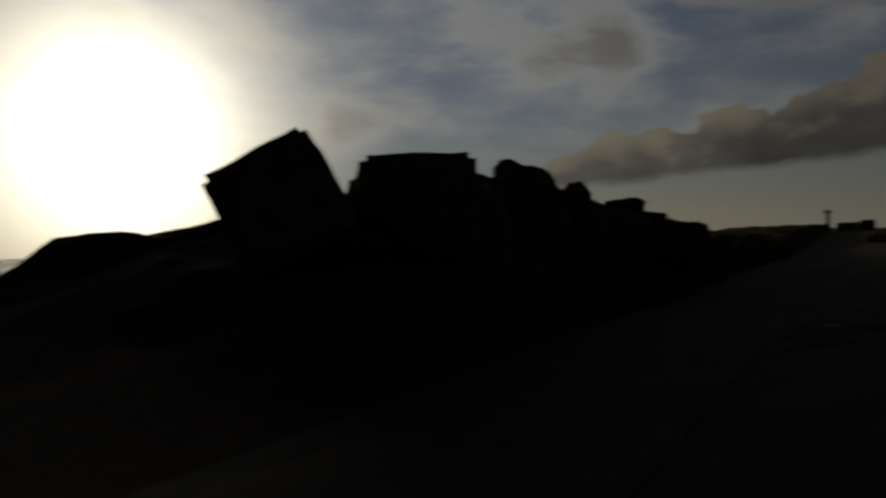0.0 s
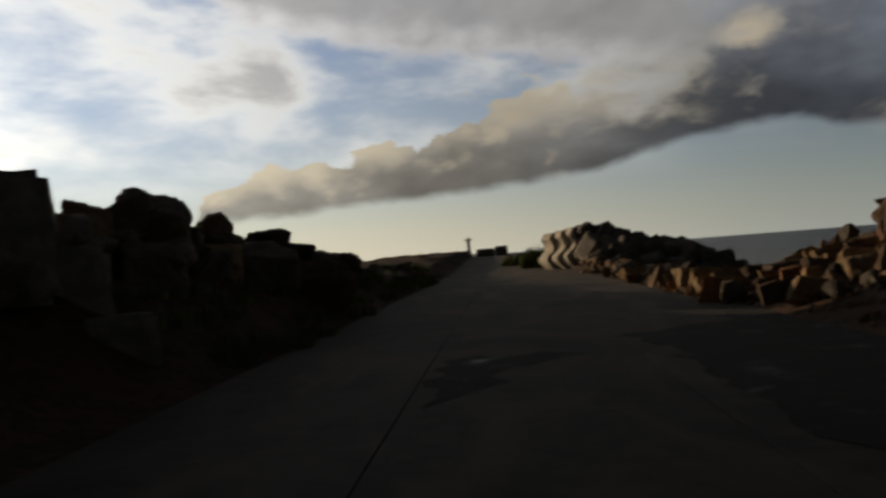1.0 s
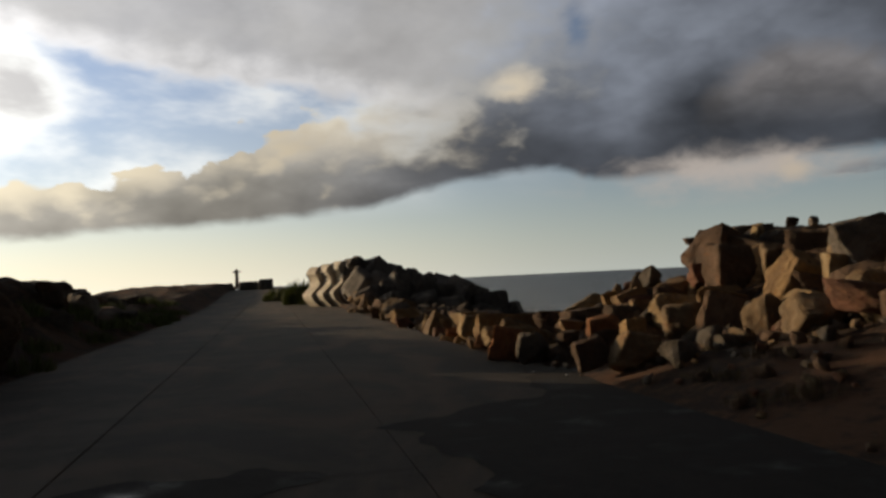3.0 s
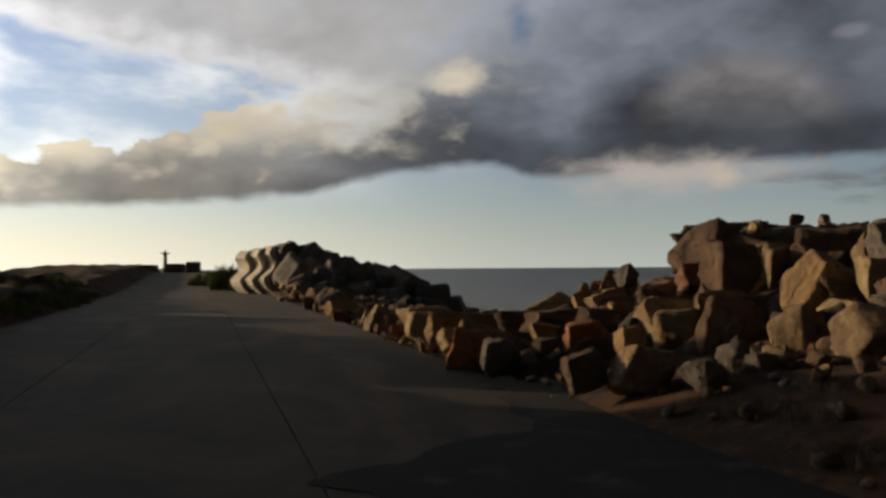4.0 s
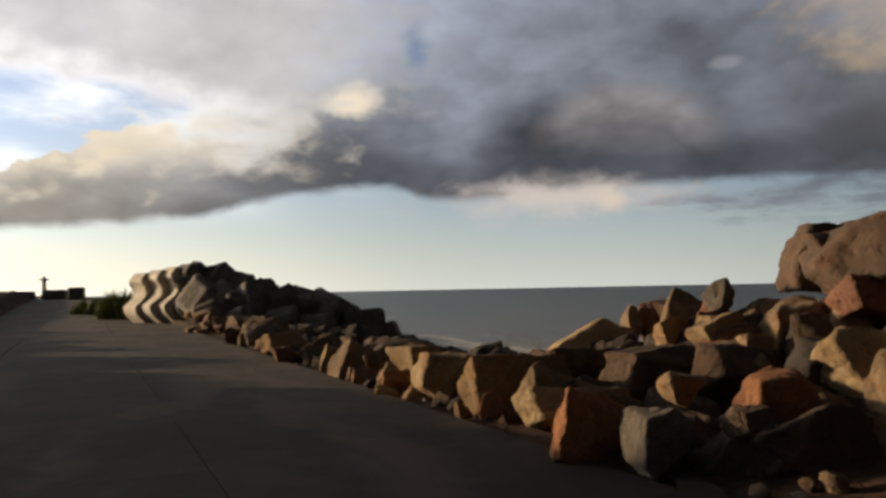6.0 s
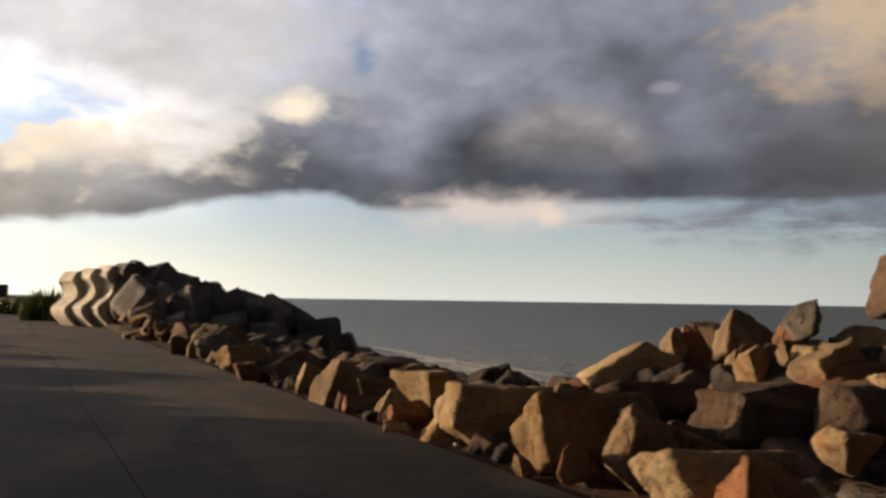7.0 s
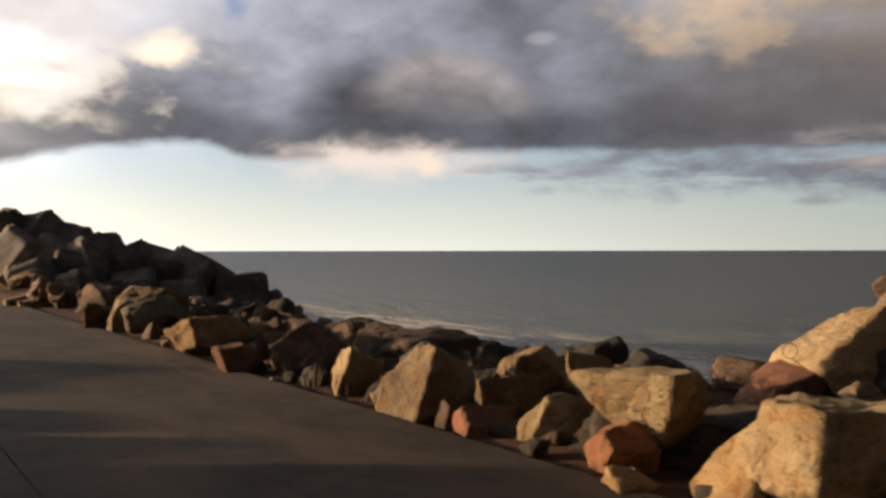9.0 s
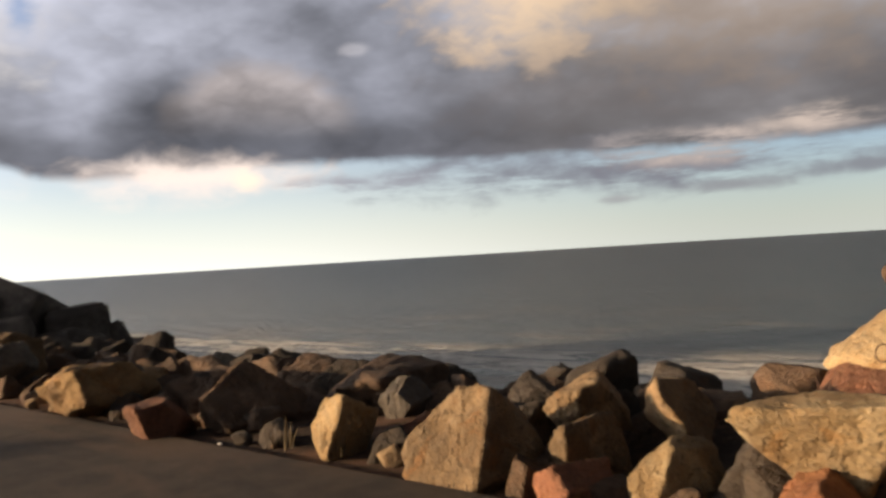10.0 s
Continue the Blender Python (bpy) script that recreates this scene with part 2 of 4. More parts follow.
def stone_look(light, dark, vein, pits=1.0):
    """Weathered quarry stone: two tones, rusty veins, pitted surface."""
    def build(g, bsdf, at, geo, rnd):
        place = g.node("ShaderNodeVectorMath", operation="ADD")
        g.put(place.inputs[0], at)
        g.put(place.inputs[1], g.vec(g.mul(rnd, 31.0), g.mul(rnd, 17.0), g.mul(rnd, 9.0)))
        v = place.outputs[0]
        n1, n2 = g.noise(v, 1.6, 6.0, 0.6, 0.6), g.noise(v, 9.0, 6.0, 0.65)
        n3 = g.noise(v, 45.0, 3.0, 0.6)
        c = g.mix(g.step(g.add(n1, g.mul(g.sub(n2, 0.5), 0.5)), 0.38, 0.62), dark, light)
        c = g.mix(g.mul(g.step(g.noise(v, 2.7, 5.0, 0.6, 1.2), 0.56, 0.68), 0.7), c, vein)
        c = g.mix(g.step(n2, 0.62, 0.40), c, g.mix(1.0, c, (1.25, 1.2, 1.1), "MULTIPLY"))
        c = g.mix(g.mul(g.step(n3, 0.56, 0.68), 0.6), c, (0.05, 0.045, 0.04))
        c = g.mix(g.mul(g.step(g.noise(v, 5.0, 7.0, 0.72, 0.8), 0.55, 0.70), 0.65), c, g.mix(1.0, dark, (0.5, 0.48, 0.46), "MULTIPLY"))
        c = g.mix(g.mul(g.step(g.noise(v, 3.6, 6.0, 0.7, 0.4), 0.60, 0.74), 0.5), c, g.mix(1.0, light, (1.35, 1.32, 1.25), "MULTIPLY"))
        c = g.mix(1.0, c, g.mix(rnd, (0.82, 0.82, 0.82), (1.18, 1.15, 1.12)), "MULTIPLY")
        c = g.mix(1.0, c, (0.74, 0.72, 0.70), "MULTIPLY")
        g.put(bsdf.inputs["Base Color"], c)
        relief(g, bsdf, g.add(g.mul(n2, 0.8), g.add(g.mul(n3, 0.25), g.mul(g.m('ABSOLUTE', g.sub(g.noise(v, 3.0, 5.0, 0.65, 0.6), 0.5)), 0.5))), 1.0 * pits, 0.13)
    return build


STONE = {
    "tan": material("tan_stone", stone_look((0.34, 0.25, 0.155), (0.20, 0.145, 0.09), (0.26, 0.14, 0.06))),
    "ochre": material("ochre_stone", stone_look((0.40, 0.275, 0.14), (0.23, 0.155, 0.085), (0.30, 0.15, 0.05))),
    "pale": material("pale_stone", stone_look((0.46, 0.36, 0.22), (0.30, 0.22, 0.125), (0.34, 0.20, 0.08))),
    "orange": material("orange_stone", stone_look((0.38, 0.185, 0.09), (0.24, 0.11, 0.06), (0.42, 0.22, 0.10))),
    "red": material("reddish_stone", stone_look((0.28, 0.135, 0.085), (0.16, 0.085, 0.06), (0.30, 0.17, 0.09))),
    "brown": material("brown_stone", stone_look((0.17, 0.115, 0.08), (0.10, 0.07, 0.05), (0.16, 0.09, 0.05))),
    # stone for the fill, its colour darkened to stand for deep shade
    "dark": material("shade_dark_stone", stone_look((0.09, 0.075, 0.062), (0.05, 0.043, 0.038), (0.10, 0.065, 0.04))),
    "grey": material("grey_stone", stone_look((0.20, 0.18, 0.16), (0.11, 0.10, 0.09), (0.17, 0.13, 0.10))),
    "speck": material("speckled_stone", stone_look((0.44, 0.30, 0.14), (0.12, 0.09, 0.06), (0.30, 0.17, 0.07), 1.5)),
    "slab": material("slab_stone", stone_look((0.16, 0.11, 0.08), (0.10, 0.072, 0.056), (0.18, 0.10, 0.06))),
}
WORD = {"tan": "tan", "ochre": "yellow ochre", "pale": "pale sandy", "orange": "orange", "red": "reddish brown", "brown": "brown",
        "dark": "dark", "grey": "grey", "speck": "pitted two-tone ochre", "slab": "dark brown"}


def concrete_look(light, dark, dust=None):
    def build(g, bsdf, at, geo, rnd):
        n1, n2, n3 = g.noise(geo, 0.35, 5.0, 0.6, 0.8), g.noise(geo, 3.0, 6.0, 0.65), g.noise(geo, 60.0, 3.0, 0.7)
        c = g.mix(g.step(g.add(n1, g.mul(g.sub(n2, 0.5), 0.6)), 0.36, 0.66), dark, light)
        c = g.mix(g.mul(g.step(n3, 0.55, 0.75), 0.5), c, (0.03, 0.028, 0.026))
        c = g.mix(g.mul(g.step(g.noise(geo, 0.8, 6.0, 0.7, 1.5), 0.55, 0.62), 0.35), c, dark)
        c = g.mix(g.mul(g.step(g.noise(geo, 1.7, 7.0, 0.75, 0.5), 0.60, 0.74), 0.5), c, g.mix(1.0, light, (1.9, 1.85, 1.8), "MULTIPLY"))
        if dust:
            s = g.node("ShaderNodeSeparateXYZ")
            g.put(s.inputs[0], geo)
            drift = g.noise(g.vec(g.mul(s.outputs[0], 0.55), g.mul(s.outputs[1], 0.22), 2.0), 1.0, 6.0, 0.62, 0.8)
            c = g.mix(g.mul(g.step(drift, 0.44, 0.66), 0.75), c, dust)
            c = g.mix(g.mul(g.step(drift, 0.42, 0.28), 0.6), c, dark)
        c = g.mix(1.0, c, g.mix(rnd, (0.88, 0.88, 0.88), (1.08, 1.07, 1.06)), "MULTIPLY")
        g.put(bsdf.inputs["Base Color"], c)
        relief(g, bsdf, g.add(g.mul(n2, 0.5), g.mul(n3, 0.35)), 0.6, 0.03)
    return build


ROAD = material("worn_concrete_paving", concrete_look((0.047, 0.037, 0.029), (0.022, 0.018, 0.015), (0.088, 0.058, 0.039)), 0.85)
CONCRETE = material("weathered_concrete", concrete_look((0.26, 0.235, 0.20), (0.13, 0.12, 0.105)), 0.9)
# the same concrete brightened: sunlight on the first units is put into its colour
LIT_CONCRETE = material("sunlit_concrete", concrete_look((0.62, 0.56, 0.46), (0.42, 0.38, 0.31)), 0.9)
DARK_CONCRETE = material("dark_weathered_concrete", concrete_look((0.19, 0.165, 0.14), (0.09, 0.08, 0.07)), 0.9)


def soil(g, bsdf, at, geo, rnd):
    n1, n2, n3 = g.noise(geo, 0.5, 5.0, 0.6), g.noise(geo, 5.0, 6.0, 0.7), g.noise(geo, 40.0, 3.0, 0.7)
    c = g.mix(g.step(g.add(n1, g.mul(g.sub(n2, 0.5), 0.9)), 0.35, 0.65), (0.040, 0.028, 0.021), (0.115, 0.062, 0.038))
    c = g.mix(g.step(n3, 0.6, 0.72), c, (0.13, 0.10, 0.075))
    g.put(bsdf.inputs["Base Color"], c)
    relief(g, bsdf, g.add(n2, g.mul(n3, 0.5)), 1.0, 0.08)


def mud(g, bsdf, at, geo, rnd):
    n1, n2 = g.noise(geo, 1.2, 6.0, 0.6), g.noise(geo, 18.0, 4.0, 0.7)
    g.put(bsdf.inputs["Base Color"], g.mix(g.step(g.add(n1, g.mul(g.sub(n2, 0.5), 0.6)), 0.35, 0.7), (0.008, 0.0075, 0.007), (0.019, 0.016, 0.015)))
    g.put(bsdf.inputs["Roughness"], g.step(n1, 0.1, 0.5))
    relief(g, bsdf, g.add(g.mul(n1, 0.4), n2), 0.5, 0.03)


def sea_look(g, bsdf, at, geo, rnd):
    s = g.node("ShaderNodeSeparateXYZ")
    g.put(s.inputs[0], geo)
    swell = g.noise(g.vec(g.mul(s.outputs[0], 0.22), g.mul(s.outputs[1], 0.06)), 1.0, 5.0, 0.6, 0.5)
    chop = g.noise(g.vec(g.mul(s.outputs[0], 1.1), g.mul(s.outputs[1], 0.5)), 1.0, 6.0, 0.65)
    foam = g.mul(g.step(g.noise(g.vec(g.mul(s.outputs[0], 0.30), g.mul(s.outputs[1], 0.055), 4.0), 1.0, 7.0, 0.68, 1.0), 0.53, 0.60), g.step(s.outputs[0], 75.0, 22.0))
    surf = g.mul(g.mul(g.step(g.noise(g.vec(g.mul(s.outputs[0], 0.55), g.mul(s.outputs[1], 0.16), 7.0), 1.0, 8.0, 0.7, 1.2), 0.46, 0.52), g.mul(g.step(s.outputs[0], 30.5, 27.0), g.step(s.outputs[0], 20.0, 23.0))), 1.0)
    foam = g.m("MAXIMUM", g.mul(foam, 0.28), surf)
    tone = g.mix(g.step(g.noise(g.vec(g.mul(s.outputs[0], 0.05), g.mul(s.outputs[1], 0.01)), 1.0, 5.0, 0.6), 0.35, 0.65), (0.018, 0.031, 0.044), (0.036, 0.052, 0.064))
    g.put(bsdf.inputs["Base Color"], g.mix(g.mul(foam, 0.8), tone, (0.66, 0.65, 0.62)))
    g.put(bsdf.inputs["Roughness"], g.add(0.32, g.mul(foam, 0.5)))
    relief(g, bsdf, g.add(g.mul(swell, 1.5), chop), 1.0, 1.6)


SOIL, MUD = material("stony_brown_soil", soil, 0.95, 0.2), material("damp_dark_mud", mud, 0.8, 0.3)
SEA = material("grey_sea_water", sea_look, 0.3, 0.5)


def plant(light, dark):
    def build(g, bsdf, at, geo, rnd):
        g.put(bsdf.inputs["Base Color"], g.mix(g.noise(geo, 4.0, 3.0), dark, light))
    return build


LEAF, STRAW = material("coastal_leaf", plant((0.17, 0.19, 0.06), (0.07, 0.09, 0.03)), 0.8), material("dry_grass", plant((0.13, 0.095, 0.05), (0.06, 0.045, 0.025)), 0.9)
WIRE = material("rusty_wire", plant((0.10, 0.05, 0.03), (0.04, 0.03, 0.025)), 0.7)
PAINT = material("white_weathered_paint", plant((0.55, 0.53, 0.48), (0.42, 0.40, 0.37)), 0.7)
LITTER = material("white_plastic", plant((0.5, 0.49, 0.47), (0.35, 0.35, 0.33)), 0.5)


# ---- builders ----
def mesh_object(name, verts, faces, mat, parent=None, smooth=True):
    me = bpy.data.meshes.new(name)
    me.from_pydata(verts, [], faces)
    me.materials.append(mat)
    if smooth:
        me.polygons.foreach_set("use_smooth", [True] * len(me.polygons))
    ob = new(name, me)
    ob.parent = parent
    return ob


def part(name, bm, mat, parent, label="", smooth=False):
    me = bpy.data.meshes.new(name)
    bm.to_mesh(me)
    bm.free()
    me.materials.append(mat)
    if smooth:
        me.polygons.foreach_set("use_smooth", [True] * len(me.polygons))
    ob = new(name, me)
    ob.parent = parent
    return tagged(ob, label) if label else ob


BALLS = {}


def ball(level):
    if level not in BALLS:
        bm = bmesh.new()
        bmesh.ops.create_icosphere(bm, subdivisions=level, radius=1.0)
        bm.verts.ensure_lookup_table()
        BALLS[level] = (np.array([v.co[:] for v in bm.verts]), [[v.index for v in f.verts] for f in bm.faces])
        bm.free()
    return BALLS[level]


def quarry_mesh(name, size, seed, mat, lean=0.0, level=5, cut=9):
    """A split quarry block: six uneven faces, a few broken corners, sharp arrises and a rough, cracked skin."""
    rng = np.random.default_rng(seed)
    d, faces = ball(level)
    n = np.vstack([np.eye(3), -np.eye(3)]) + rng.normal(scale=0.20, size=(6, 3))
    corner = rng.choice([-1.0, 1.0], size=(cut, 3)) * rng.uniform(0.2, 1.0, size=(cut, 3))
    split = (corner[:, 0] < 0) & (corner[:, 1] < 0)          # the long flank breaks off square
    corner[split, 1] *= -1
    n = np.vstack([n, corner])
    n /= np.linalg.norm(n, axis=1)[:, None]
    h = np.concatenate([rng.uniform(0.80, 1.0, 6), rng.uniform(0.80, 1.12, cut)])
    r = (np.maximum(d @ n.T / h, 0.0) ** 75.0).sum(1) ** (-1.0 / 75.0)
    co = d * r[:, None]
    k = Vector(rng.uniform(0, 50, 3))
    swell = np.array([noise.fractal(Vector(c) * 1.3 + k, 1.0, 2.0, 3) for c in co])
    rough = np.array([noise.fractal(Vector(c) * 4.5 - k, 0.8, 2.1, 3) for c in co])
    chips = np.array([abs(noise.noise(Vector(c) * 8.0 + k)) for c in co])
    crack = np.array([abs(noise.noise(Vector((c[0] * 1.2, c[1] * 1.2, c[2] * 3.2)) + k * 2)) for c in co])
    co *= (1 + 0.085 * swell + 0.04 * rough - 0.03 * chips - 0.45 * np.maximum(0.05 - crack, 0))[:, None]
    c, s = math.cos(radians(lean)), math.sin(radians(lean))
    co = co @ np.array([[c, 0, -s], [0, 1, 0], [s, 0, c]])
    a = rng.normal(scale=0.20)
    c, s = math.cos(a), math.sin(a)
    co = co @ np.array([[1, 0, 0], [0, c, -s], [0, s, c]])
    co[:, 0] += rng.normal(scale=0.16) * co[:, 2]
    co[:, :2] *= (1 - rng.uniform(0.05, 0.24) * np.maximum(-co[:, 2], 0))[:, None]      # narrower at the foot
    lo, hi = co.min(0), co.max(0)
    co = ((co - lo) / (hi - lo) - 0.5) * np.array(size)
    me = bpy.data.meshes.new(name)
    me.from_pydata(co.tolist(), [], faces)
    me.polygons.foreach_set("use_smooth", [True] * len(faces))
    me.materials.append(mat)
    return me


def boulder(at, size, turn, lean, tone, name="boulder", level=5, group="boulders of the breakwater"):
    seed = int(abs(at[0] * 137 + at[1] * 71 + at[2] * 19) * 10)
    ob = new(name, quarry_mesh(name, size, seed, STONE[tone], lean, level))
    ob.matrix_world = pose(*at, 0, 0, turn)
    large = "large " if max(size) > 1.1 else ("small " if max(size) < 0.45 else "")
    return tagged(ob, f"{large}{WORD[tone]} quarry boulder among rocks by the sea", "boulder", group)


def block_mesh(name, size, mat, seed, wear=0.03, taper=0.06, cuts=6):
    """A cast concrete block with chipped, rounded edges."""
    rng = np.random.default_rng(seed)
    bm = bmesh.new()
    bmesh.ops.create_cube(bm, size=1.0)
    bmesh.ops.bevel(bm, geom=bm.edges[:], offset=0.06, segments=2, affect="EDGES")
    bmesh.ops.subdivide_edges(bm, edges=[e for e in bm.edges if e.calc_length() > 0.5], cuts=cuts, use_grid_fill=True)
    k = Vector(rng.uniform(0, 40, 3))
    for v in bm.verts:
        s = 1 + taper * (0.5 - v.co.z)
        v.co.x, v.co.y = v.co.x * s, v.co.y * s
        v.co += v.co.normalized() * wear * noise.fractal(v.co * 2.5 + k, 1.0, 2.0, 4)
        v.co = Vector((v.co.x * size[0], v.co.y * size[1], v.co.z * size[2]))
    me = bpy.data.meshes.new(name)
    bm.to_mesh(me)
    bm.free()
    me.polygons.foreach_set("use_smooth", [True] * len(me.polygons))
    me.materials.append(mat)
    return me


def block(at, size, turn, tilt, roll, seed, mat=None, label="weathered grey concrete armour block in the rock wall", name="concrete_block", group="concrete armour blocks"):
    ob = new(name, block_mesh(name, size, mat or CONCRETE, seed))
    ob.matrix_world = pose(*at, tilt, roll, turn)
    return tagged(ob, label, "concrete block", group)


# ---- ground, road and sea ----
def smooth(v, a, b):
    t = min(max((v - a) / (b - a), 0.0), 1.0)
    return t * t * (3 - 2 * t)


def road_height(y):
    return 1.25 * smooth(y, 58, 118)


def ground_height(x, y):
    base = road_height(y)
    n = noise.fractal(Vector((x * 0.45, y * 0.45, 0)), 1.0, 2.0, 4)
    z = base - 0.05
    if x > 5.0:
        heap = smooth(y, 25.5 + 5.0 * smooth(x, 7.6, 9.0), 20.5 + 5.0 * smooth(x, 7.6, 9.0)) * (0.22 * smooth(x, 5.2, 7.0) + 0.75 * smooth(x, 6.8, 10.5))
        bank = min(0.28 * max(x - 5.0, 0.0), 1.35) * smooth(y, 21.5, 17.5) * smooth(y, -6.0, 6.0)
        z = base - 0.12 + max(heap, bank + 0.08) + n * 0.12 * smooth(x, 5.0, 6.5)
        z = z + (-3.4 - z) * smooth(x, 8.0 + 5.0 * smooth(y, 31, 25), 17.0 + 7.0 * smooth(y, 31, 25))
        # the groyne that runs out to sea
        out = smooth(abs(y - 59.0), 7.5, 2.5) * smooth(x, 22.0, 15.5)
        z = z * (1 - out) + (0.2 - 1.6 * smooth(x, 8.0, 17.0)) * out
    if x < -4.3:
        rise = (0.92 + 0.22 * n) * smooth(-x, 4.5, 6.3) * smooth(y, 4, 16) + (1.25 + 0.35 * n) * smooth(-x, 5.8, 8.2) * smooth(y, 6, 14) * smooth(y, 46, 37)
        z = base - 0.05 + rise + n * 0.08
        z = z + (-3.4 - z) * smooth(-x, 15.0, 30.0)
    return z


def build_ground():
    xs = [-34 + 0.5 * i for i in range(48)] + [-10 + 0.25 * i for i in range(23)] + [-4.3, 0.0, 4.9] + [5.1 + 0.2 * i for i in range(46)] + [14.5 + 0.8 * i for i in range(18)]
    ys = [-40 + 2.0 * i for i in range(21)] + [0.6 + 0.3 * i for i in range(140)] + [43 + 1.0 * i for i in range(90)]
    verts = [(x, y, ground_height(x, y)) for y in ys for x in xs]
    w = len(xs)
    faces = [(j * w + i, j * w + i + 1, (j + 1) * w + i + 1, (j + 1) * w + i) for j in range(len(ys) - 1) for i in range(w - 1)]
    tagged(mesh_object("ground", verts, faces, SOIL), "stony brown earth bank under the boulders", "ground", kind="structure")
    bm = bmesh.new()
    rings = [0, 20, 45, 90, 180, 400, 900, 2000, 4600]
    for a, b in zip(rings, rings[1:]):
        for i in range(48):
            p = [math.tau * i / 48, math.tau * (i + 1) / 48]
            if a:
                q = [(a, p[0]), (b, p[0]), (b, p[1]), (a, p[1])]
            else:
                q = [(0, 0), (b, p[0]), (b, p[1])]
            bm.faces.new([bm.verts.new((r * math.cos(t), 30 + r * math.sin(t), -2.5)) for r, t in q])
    bmesh.ops.remove_doubles(bm, verts=bm.verts[:], dist=0.001)
    tagged(part("water", bm, SEA, None), "grey choppy sea reaching the horizon with thin foam", "sea", kind="structure")


build_ground()


# ---- left wall of concrete blocks and stones ----
block((-8.75, 10.62, 2.36), (1.85, 1.90, 1.80), 39, 0, -27, 20)
block((-7.66, 13.47, 2.35), (2.15, 1.93, 1.9), 30, 3, 0, 21)
boulder((-9.09, 13.46, 2.2), (0.8, 0.8, 0.9), 34, 0, "grey", group="stones of the landward wall")
boulder((-8.44, 18.42, 2.49), (1.02, 0.86, 1.71), 25, 0, "tan", group="stones of the landward wall")
boulder((-11.8, 29.2, 3.25), (2.5, 2.1, 3.3), 23, 20, "grey", group="stones of the landward wall")
boulder((-10.5, 30.6, 2.55), (1.8, 1.7, 2.65), 19, 0, "brown", group="stones of the landward wall")
block((-7.76, 26.61, 1.59), (1.75, 1.49, 1.83), 17, 2, 0, 26)
boulder((-7.38, 28.56, 1.44), (0.94, 0.80, 1.75), 15, 0, "tan", group="stones of the landward wall")
boulder((-7.91, 37.05, 1.26), (2.83, 2.40, 2.14), 12, 0, "grey", group="stones of the landward wall")
boulder((-8.65, 14.15, 1.82), (1.99, 1.69, 2.03), 34, 0, "brown", group="stones of the landward wall")
boulder((-9.28, 20.03, 2.15), (1.27, 1.08, 2.14), 26, 0, "grey", group="stones of the landward wall")
block((-7.34, 14.98, 1.20), (1.70, 1.51, 2.0), 30, 1, 0, 31)
block((-6.02, 14.45, 0.50), (1.08, 0.92, 1.19), 26, -1, 0, 32)
block((-7.26, 13.30, 0.67), (0.86, 0.73, 1.05), 34, -3, 0, 33)
boulder((-7.38, 18.48, 1.39), (1.68, 1.42, 2.08), 25, 0, "grey", group="stones of the landward wall")
boulder((-7.67, 22.53, 1.36), (1.95, 1.65, 2.29), 21, 0, "tan", group="stones of the landward wall")
boulder((-6.76, 24.61, 1.21), (1.98, 1.68, 2.18), 17, 0, "grey", group="stones of the landward wall")
boulder((-5.54, 25.77, 0.71), (2.24, 1.90, 2.19), 13, 0, "brown", group="stones of the landward wall")
boulder((-6.07, 34.59, 0.67), (1.44, 1.22, 1.51), 11, 0, "grey", group="stones of the landward wall")
boulder((-12.04, 53.46, 1.85), (1.9, 1.7, 1.3), 16, 0, "tan", group="stones of the landward wall")
boulder((-10.39, 55.33, 1.30), (2.4, 2.0, 1.4), 14, 0, "grey", group="stones of the landward wall")
boulder((-10.58, 40.23, 1.86), (2.55, 2.16, 1.56), 16, 0, "brown", group="stones of the landward wall")
boulder((-9.83, 46.46, 1.41), (3.89, 3.31, 1.89), 13, 0, "grey", group="stones of the landward wall")

boulder((-8.0, 29.6, 1.15), (2.1, 2.3, 2.1), 15, 0, "grey", group="stones of the landward wall")
boulder((-8.1, 32.0, 1.12), (2.0, 2.6, 1.95), 8, 0, "brown", group="stones of the landward wall")
boulder((-8.2, 34.6, 1.10), (2.0, 2.5, 1.9), 20, 0, "grey", group="stones of the landward wall")
# four fillers added behind the wall to block sun that streaked across the mud
boulder((-8.7, 17.5, 1.7), (2.3, 2.0, 1.9), 20, 0, "grey", group="stones of the landward wall")
boulder((-8.3, 15.8, 1.5), (2.0, 1.9, 1.7), 60, 0, "brown", group="stones of the landward wall")
boulder((-8.9, 20.6, 1.8), (2.2, 2.0, 1.8), 35, 0, "brown", group="stones of the landward wall")
boulder((-8.6, 19.1, 1.85), (2.1, 2.0, 1.9), 5, 0, "grey", group="stones of the landward wall")

